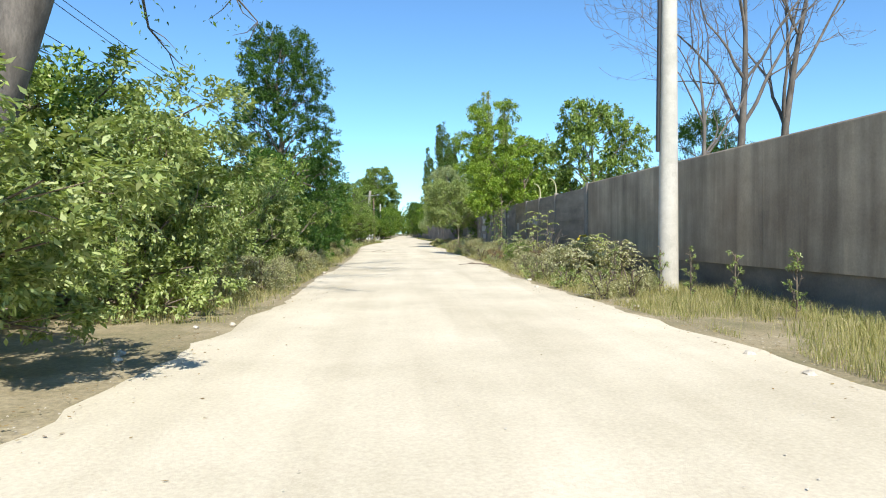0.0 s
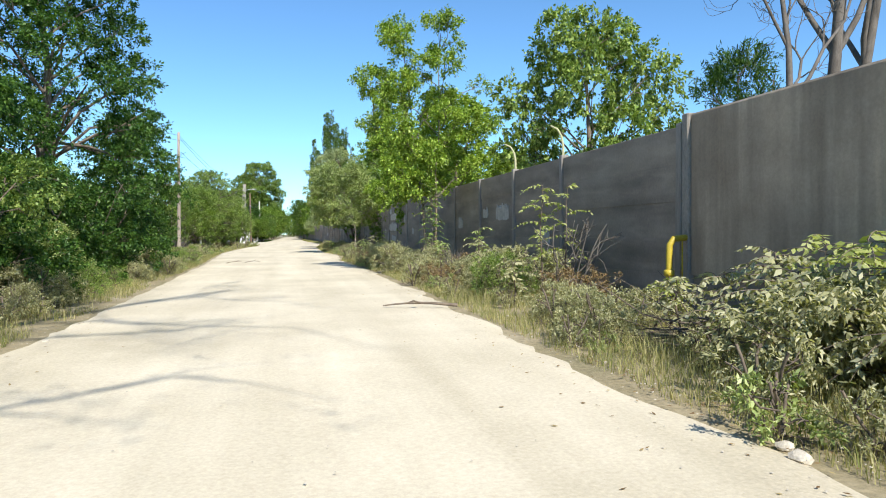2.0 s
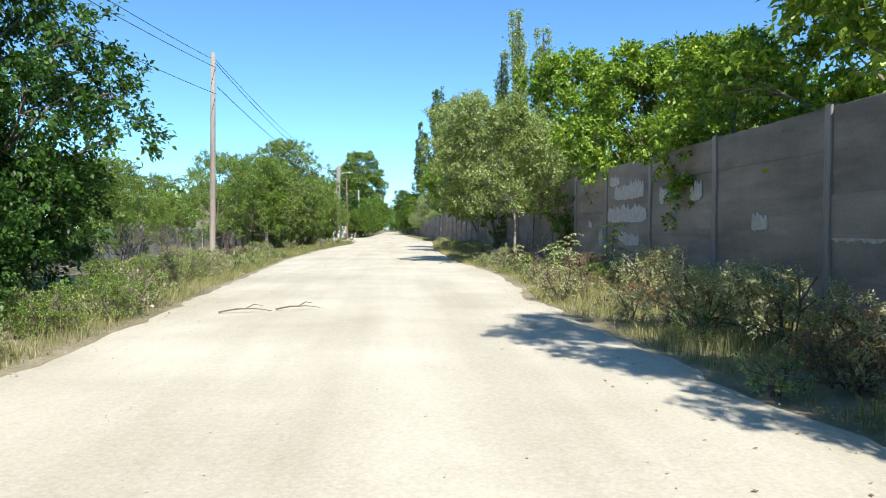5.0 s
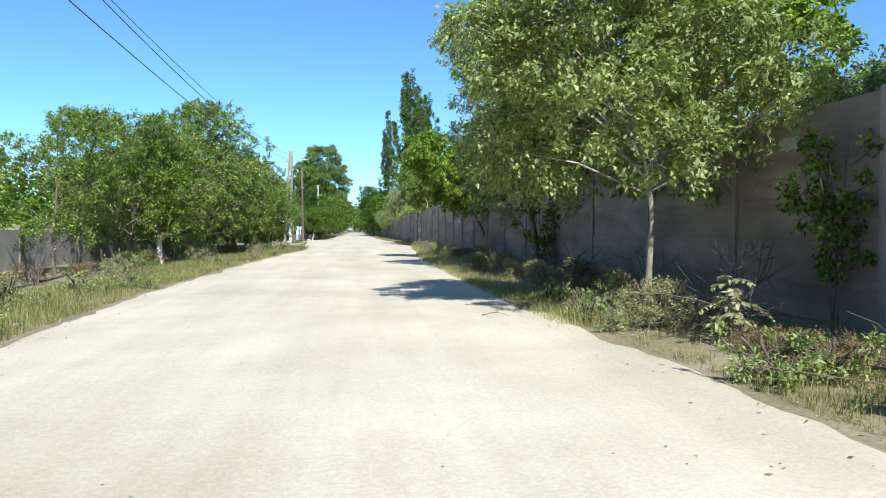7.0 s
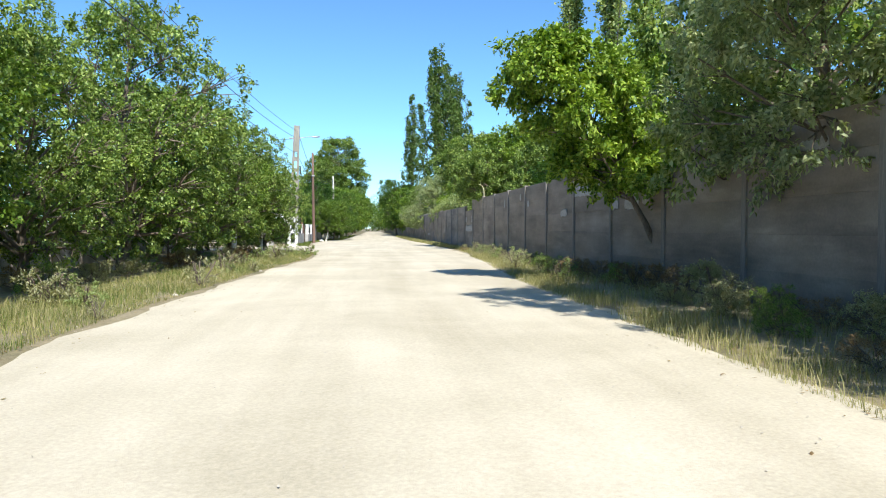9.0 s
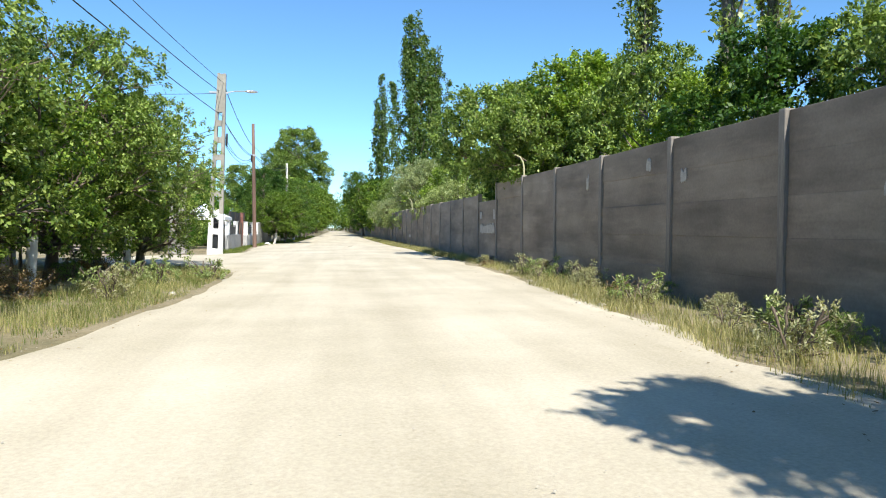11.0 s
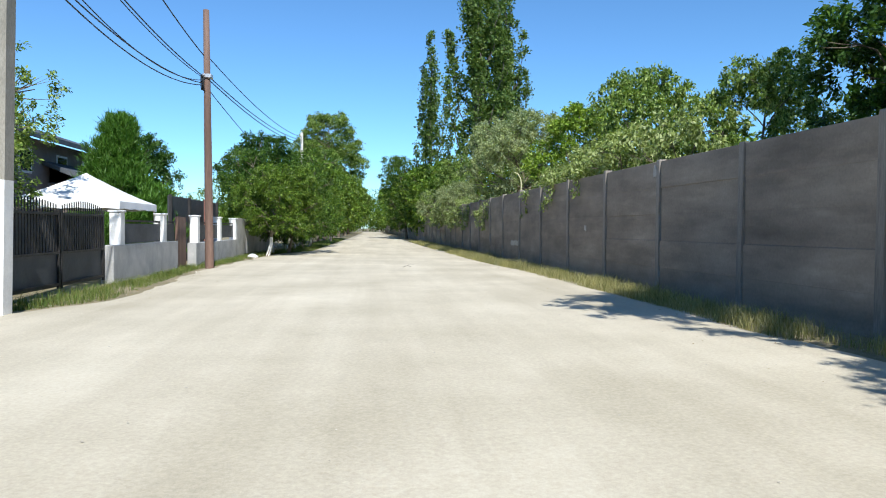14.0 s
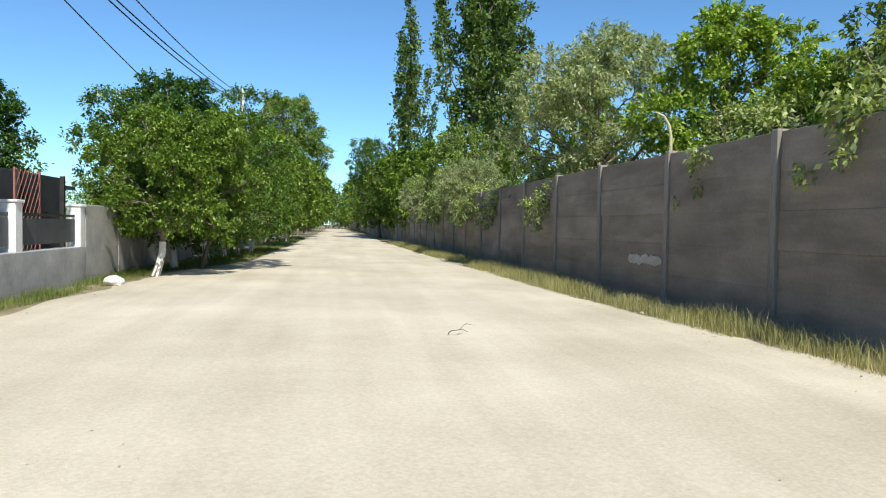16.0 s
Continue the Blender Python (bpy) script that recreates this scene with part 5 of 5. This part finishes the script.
for k, (x, y, h, mt, fr, rc) in enumerate(((5.95, 27.6, 2.45, M_YOUNG, 18, 0.62), (6.55, 27.9, 2.5, M_YOUNG, 9, 0.5), (5.2, 27.2, 0.9, M_DUSTY, 10, 0.45), (6.0, 37.9, 3.2, M_MID, 34, 0.7), (5.9, 31.6, 1.3, M_DUSTY, 12, 0.5), (5.7, 35.3, 1.2, M_PALE, 12, 0.5),
                                          (5.6, 36.6, 1.0, M_DUSTY, 12, 0.5), (6.3, 33.4, 1.6, M_PALE, 14, 0.5), (6.5, 40.6, 1.4, M_DUSTY, 12, 0.5), (6.4, 53.6, 1.6, M_PALE, 14, 0.5), (6.0, 57.6, 1.0, M_PALE, 12, 0.45), (5.4, 60.2, 0.9, M_DUSTY, 12, 0.45), (5.6, 55.4, 1.1, M_PALE, 14, 0.45), (6.1, 56.3, 1.3, M_DUSTY, 14, 0.5), (5.0, 57.0, 0.7, M_PALE, 12, 0.4),
                                          (5.3, 21.2, 1.0, M_DUSTY, 14, 0.6), (5.9, 22.8, 0.8, M_DUSTY, 16, 0.5), (6.5, 24.0, 0.75, M_YOUNG, 12, 0.5),
                                          (5.5, 18.6, 0.95, M_DUSTY, 26, 0.95), (5.9, 19.5, 1.3, M_DUSTY, 30, 1.05), (6.4, 20.4, 1.35, M_YOUNG, 30, 1.05), (5.5, 20.3, 1.05, M_DUSTY, 28, 0.9), (6.6, 18.5, 1.2, M_DUSTY, 26, 1.0), (6.1, 21.4, 1.2, M_DUSTY, 28, 0.95), (6.9, 21.6, 1.3, M_YOUNG, 26, 0.9))):
    sapling(x, y, h, 80 + k, mt, fr, rc)
twiggy = make_tree("dead_shrub", P(6.3, 27.2), "bare grey twigs of a dead shrub in the verge", "shrub", 95, 1.6, 0.9, 0.3, 12, 0, 0, (0, 0), 0, M_DRY, M_DEADBARK, "spread", 0.03, 0, (0.2, 0), 5, 0.5, twigs=7)
for x, y, tn, sc in ((6.1, 61.2, 40, 0.8), (6.4, 64.5, 160, 0.7), (5.6, 33.5, 250, 0.6), (-5.9, 56.0, 20, 0.9), (-6.4, 58.5, 110, 1.0), (-6.2, 61.5, 200, 0.85), (-7.0, 64.0, 300, 1.0), (-6.6, 70.5, 60, 0.8), (-6.9, 74.0, 140, 0.7)):
    copy_thing(twiggy, P(x, y, tn, sc))
for k, y in enumerate((9.5, 11.2, 12.8, 14.2, 17.0)):
    make_tree("weed", P(6.4 - 0.1 * k, y), "tall dry weed stalk in the verge grass", "weed", 90 + k, 1.05, 0.14, 0.15, 10, 90, 10, (0.03, 0.012), 0.06, M_PALE, M_STICK, "column", 0.01, 0.0, group="weeds in the verge")
# left verge low growth
tuft = make_tree("weed", P(-3.6, 52.0), "small dusty green weed tuft in the verge grass", "weed", 120, 0.42, 0.36, 0.02, 9, 110, 10, (0.05, 0.018), 0.1, M_PALE, M_STICK, "bush", 0.008, 0.1, stems=4, group="weed tufts of the verges")
dry_tuft = make_tree("weed", P(-3.9, 54.0), "small dry straw-coloured weed tuft in the verge grass", "weed", 121, 0.5, 0.32, 0.02, 9, 110, 10, (0.045, 0.014), 0.1, M_DUSTY, M_STICK, "bush", 0.008, 0.0, stems=4, group="weed tufts of the verges")
for k in range(130):
    r = random.Random(1200 + k)
    y = r.uniform(11, 106)
    x = along(LEFT_EDGE, y) - r.uniform(0.15, 2.4) if k % 2 else along(RIGHT_EDGE, y) + r.uniform(0.1, 1.5)
    copy_thing(r.choice((tuft, dry_tuft)), P(x, y, r.uniform(0, 360), r.uniform(0.5, 1.25)))
for k, y in enumerate(np.arange(12.5, 60, 1.7)):
    r = random.Random(500 + k)
    copy_thing(r.choice((weed_a, weed_b, weed_b, weed_b)), P(along(LEFT_EDGE, y) - r.uniform(0.7, 1.5), y, r.uniform(0, 360), r.uniform(0.5, 0.9)))


for k, y in enumerate(np.arange(57, 107, 1.5)):
    r = random.Random(900 + k)
    copy_thing(r.choice((weed_a, brown_w, weed_b, brown_w)), P(along(LEFT_EDGE, y) - r.uniform(2.6, 4.4), y, r.uniform(0, 360), r.uniform(0.4, 0.75)))


# ---- grass ----
def grass(name, label, inner, outer, y0, y1, count, h, material, seed):
    rng = np.random.default_rng(seed)
    y = rng.uniform(y0, y1, count)
    a = np.interp(y, [p[0] for p in inner], [p[1] for p in inner])
    b = outer(y)
    u = rng.uniform(0, 1, count) ** 1.2
    x = a + (b - a) * u
    dens = np.array([noise.noise(Vector((xx * 0.7, yy * 0.5, seed))) for xx, yy in zip(x, y)])
    fine = np.array([noise.noise(Vector((xx * 3.1, yy * 2.7, seed + 5))) for xx, yy in zip(x, y)])
    keep = (dens + 0.6 * fine > -0.1 - 0.25 * rng.uniform(0, 1, count)) & (u > 0.02)
    x, y, dens, u = x[keep], y[keep], dens[keep], u[keep]
    n = len(x)
    hh = h * rng.uniform(0.35, 1.2, n) * (0.55 + 0.45 * np.clip(u * 4, 0, 1)) * (0.8 + 0.6 * np.clip(dens, 0, 1))
    az = rng.uniform(0, 2 * np.pi, n)
    d = np.column_stack([np.cos(az), np.sin(az), np.zeros(n)])
    s = np.column_stack([-np.sin(az), np.cos(az), np.zeros(n)])
    w = 0.0016 + 0.004 * rng.uniform(0, 1, n) ** 2
    p = np.column_stack([x, y, np.full(n, -0.02)])
    bend = rng.uniform(0.1, 1.1, n)
    m = p + d * (hh * bend * 0.3)[:, None] + np.array([0, 0, 1]) * (hh * 0.6)[:, None]
    t = p + d * (hh * bend)[:, None] + np.array([0, 0, 1]) * hh[:, None]
    v = np.stack([p - s * w[:, None], p + s * w[:, None], m + s * w[:, None] * 0.7, m - s * w[:, None] * 0.7, t], 1).reshape(-1, 3)
    i = np.arange(n)[:, None] * 5
    tagged(child(name, mesh_from(name, v, [i + np.array([[0, 1, 2, 3]]), i + np.array([[3, 2, 4]])], material)), label, "grass", kind="stuff")


wall_side = lambda y: np.interp(y, [p[0] for p in WALL_LINE], [p[1] for p in WALL_LINE]) - 0.15
grass("verge_grass", "dry yellow grass of the verge by the wall", RIGHT_EDGE, wall_side, 2, 60, 120000, 0.27, M_GRASS, 101)
grass("verge_grass", "thin dry grass along the wall foot", RIGHT_EDGE, wall_side, 60, 175, 70000, 0.24, M_GRASS, 102)
fringe = [(y, x - 0.4) for y, x in RIGHT_EDGE]
grass("fringe_grass", "yellow-green grass fringe along the wall", fringe, lambda y: np.interp(y, [p[0] for p in fringe], [p[1] for p in fringe]) + 0.75, 116, 175, 42000, 0.3, M_FRINGE, 107)
grass("fringe_grass", "yellow-green weedy grass fringe by the wall", fringe, lambda y: np.interp(y, [p[0] for p in fringe], [p[1] for p in fringe]) + 0.9, 62, 100, 22000, 0.26, M_FRINGE, 108)
left_far = lambda y: np.interp(y, [p[0] for p in LEFT_EDGE], [p[1] for p in LEFT_EDGE]) - 2.6
grass("verge_grass", "dry and green grass of the bushy verge", LEFT_EDGE, left_far, 10, 62, 60000, 0.3, M_GRASS, 103)
grass("verge_grass", "yellow-green grass of the open verge", LEFT_EDGE, left_far, 55, 108, 80000, 0.22, M_GRASS, 104)
grass("green_verge_grass", "short green grass of the verge", LEFT_EDGE, left_far, 60, 107, 40000, 0.2, M_GREENGRASS, 105)
grass("green_verge_grass", "green grass strip before the garden wall", LEFT_EDGE, lambda y: np.maximum(np.interp(y, [p[0] for p in LEFT_EDGE], [p[1] for p in LEFT_EDGE]) - 1.6, -4.95 + 0 * y), 119.5, 190, 60000, 0.2, M_GREENGRASS, 106)


# ---- litter, sticks, stones ----
def brush_pile(x, y, size, height, seed):
    """A heap of crooked dry twigs thrown down at the wall foot."""
    rng = np.random.default_rng(seed)
    t = Tubes(5)
    for _ in range(90):
        p = np.array([rng.normal(0, size * 0.35), rng.normal(0, size * 0.6), 0.0])
        p[2] = height * rng.uniform(0.05, 0.9) * math.exp(-((p[0] / size) ** 2 + (p[1] / (1.6 * size)) ** 2))
        az = rng.uniform(0, 2 * np.pi)
        ln = rng.uniform(0.35, 1.2)
        d = np.array([math.cos(az), math.sin(az), rng.normal(0.05, 0.22)]) * ln / 4
        pts = [p]
        for _ in range(4):
            d = d + rng.normal(0, 0.05, 3)
            pts.append(pts[-1] + d)
        pts = np.array(pts)
        pts[:, 2] = np.maximum(pts[:, 2], 0.012)
        r0 = rng.uniform(0.004, 0.014)
        t.add(pts, np.linspace(r0, r0 * 0.35, 5))
    ob = child("brush_pile", t.mesh("brush_pile", M_STICK))
    ob.matrix_basis = pose(x, y, 0)
    tagged(ob, "low heap of dry brown twigs at the wall foot", "brush pile", "brush piles along the wall", "stuff")


for k, (x, y, sz, hh) in enumerate(((6.2, 68.6, 0.9, 0.7), (5.9, 61.4, 0.8, 0.5), (6.3, 35.2, 0.8, 0.75), (6.5, 30.6, 0.7, 0.6), (6.1, 57.6, 0.7, 0.45), (6.3, 72.4, 0.8, 0.5), (5.7, 22.0, 0.7, 0.4))):
    brush_pile(x, y, sz, hh, 400 + k)


def stick(x, y, length, turn, r, seed):
    rng = np.random.default_rng(seed)
    t = Tubes(6)
    u = np.linspace(0, 1, 7)
    pts = np.column_stack([u * length - length / 2, np.cumsum(rng.normal(0, 0.03, 7)), r + 0.03 + 0.05 * np.sin(u * 3)])
    t.add(pts, r * (1.1 - 0.7 * u))
    t.add([pts[3], pts[3] + (0.12, 0.14, 0.05), pts[3] + (0.25, 0.2, 0.02)], [r * 0.6, r * 0.5, r * 0.2])
    ob = child("fallen_stick", t.mesh("fallen_stick", M_STICK))
    ob.matrix_basis = pose(x, y, 0, 0, 0, turn)
    tagged(ob, "dry fallen stick lying on the dirt road", "stick", "fallen sticks")


stick(-1.1, 48.3, 0.8, 5, 0.014, 1)
stick(-0.35, 48.7, 0.7, 12, 0.014, 2)
stick(3.2, 63.0, 0.4, -3, 0.009, 3)
stick(6.9, 57.5, 1.4, -40, 0.02, 4)
stick(3.45, 27.0, 1.3, 172, 0.03, 7)
stick(5.0, 32.0, 0.8, 30, 0.02, 5)
stick(1.9, 130.6, 0.26, 4, 0.007, 6)


def rock(name, x, y, s, material, label, seed, group=""):
    rng = np.random.default_rng(seed)
    bm = bmesh.new()
    bmesh.ops.create_icosphere(bm, subdivisions=2, radius=s)
    for v in bm.verts:
        v.co = v.co * (0.8 + 0.4 * rng.uniform()) * Vector((1, 1, 0.65))
    ob = part(name, bm, material)
    ob.matrix_basis = pose(x, y, s * 0.3)
    tagged(ob, label, "stone", group)


rock("white_stone", -4.1, 137.9, 0.2, M_WHITE, "white painted stone on the grass", 1)
rng = random.Random(77)
for k in range(60):
    y = rng.uniform(3, 140)
    side = rng.random() < 0.6
    x = along(RIGHT_EDGE, y) + rng.uniform(-0.5, 0.5) if side else along(LEFT_EDGE, y) + rng.uniform(-0.5, 0.5)
    if 107 < y < 119 and not side:
        continue
    rock("stone", x, y, rng.uniform(0.02, 0.07), M_STONE, "small pale stone at the road edge", 100 + k, "stones at the road edge")


def litter(name, label, category, material, count, size, seed, thin, y0=2.0, y1=145.0, across=0.0):
    """Small loose bits strewn where the road meets the verges."""
    rng = np.random.default_rng(seed)
    y = rng.uniform(y0, y1, count)
    lx = np.interp(y, [p[0] for p in LEFT_EDGE], [p[1] for p in LEFT_EDGE])
    rx = np.interp(y, [p[0] for p in RIGHT_EDGE], [p[1] for p in RIGHT_EDGE])
    right = rng.uniform(0, 1, count) < 0.6
    x = np.where(right, rx - rng.gamma(1.2, 0.35, count) + 0.35, lx + rng.gamma(1.2, 0.3, count) - 0.25)
    mid = rng.uniform(0, 1, count) < across
    x = np.where(mid, lx + (rx - lx) * rng.uniform(0, 1, count), x)
    s = size * rng.uniform(0.5, 1.5, count)
    az = rng.uniform(0, 2 * np.pi, count)
    d = np.column_stack([np.cos(az), np.sin(az), rng.normal(0, 0.15, count)]) * s[:, None]
    e = np.column_stack([-np.sin(az), np.cos(az), rng.normal(0, 0.15, count)]) * (s * (0.45 if thin else 0.8))[:, None]
    c = np.column_stack([x, y, np.full(count, 0.034)])
    up = np.array([0, 0, 1.0]) * (s * (0.12 if thin else 0.55))[:, None]
    v = np.stack([c - d, c - e, c + d, c + e, c + up], 1).reshape(-1, 3)
    i = np.arange(count)[:, None] * 5
    f = np.concatenate([i + np.array([[a, b, 4]]) for a, b in ((0, 1), (1, 2), (2, 3), (3, 0))])
    tagged(child(name, mesh_from(name, v, f, material)), label, category, kind="stuff")


litter("leaf_litter", "dry brown leaves strewn along the road edges", "dry leaves", M_DRY, 9000, 0.02, 201, True)
litter("gravel", "loose pale gravel on the dirt road", "gravel", M_STONE, 9000, 0.009, 202, False, across=0.4)
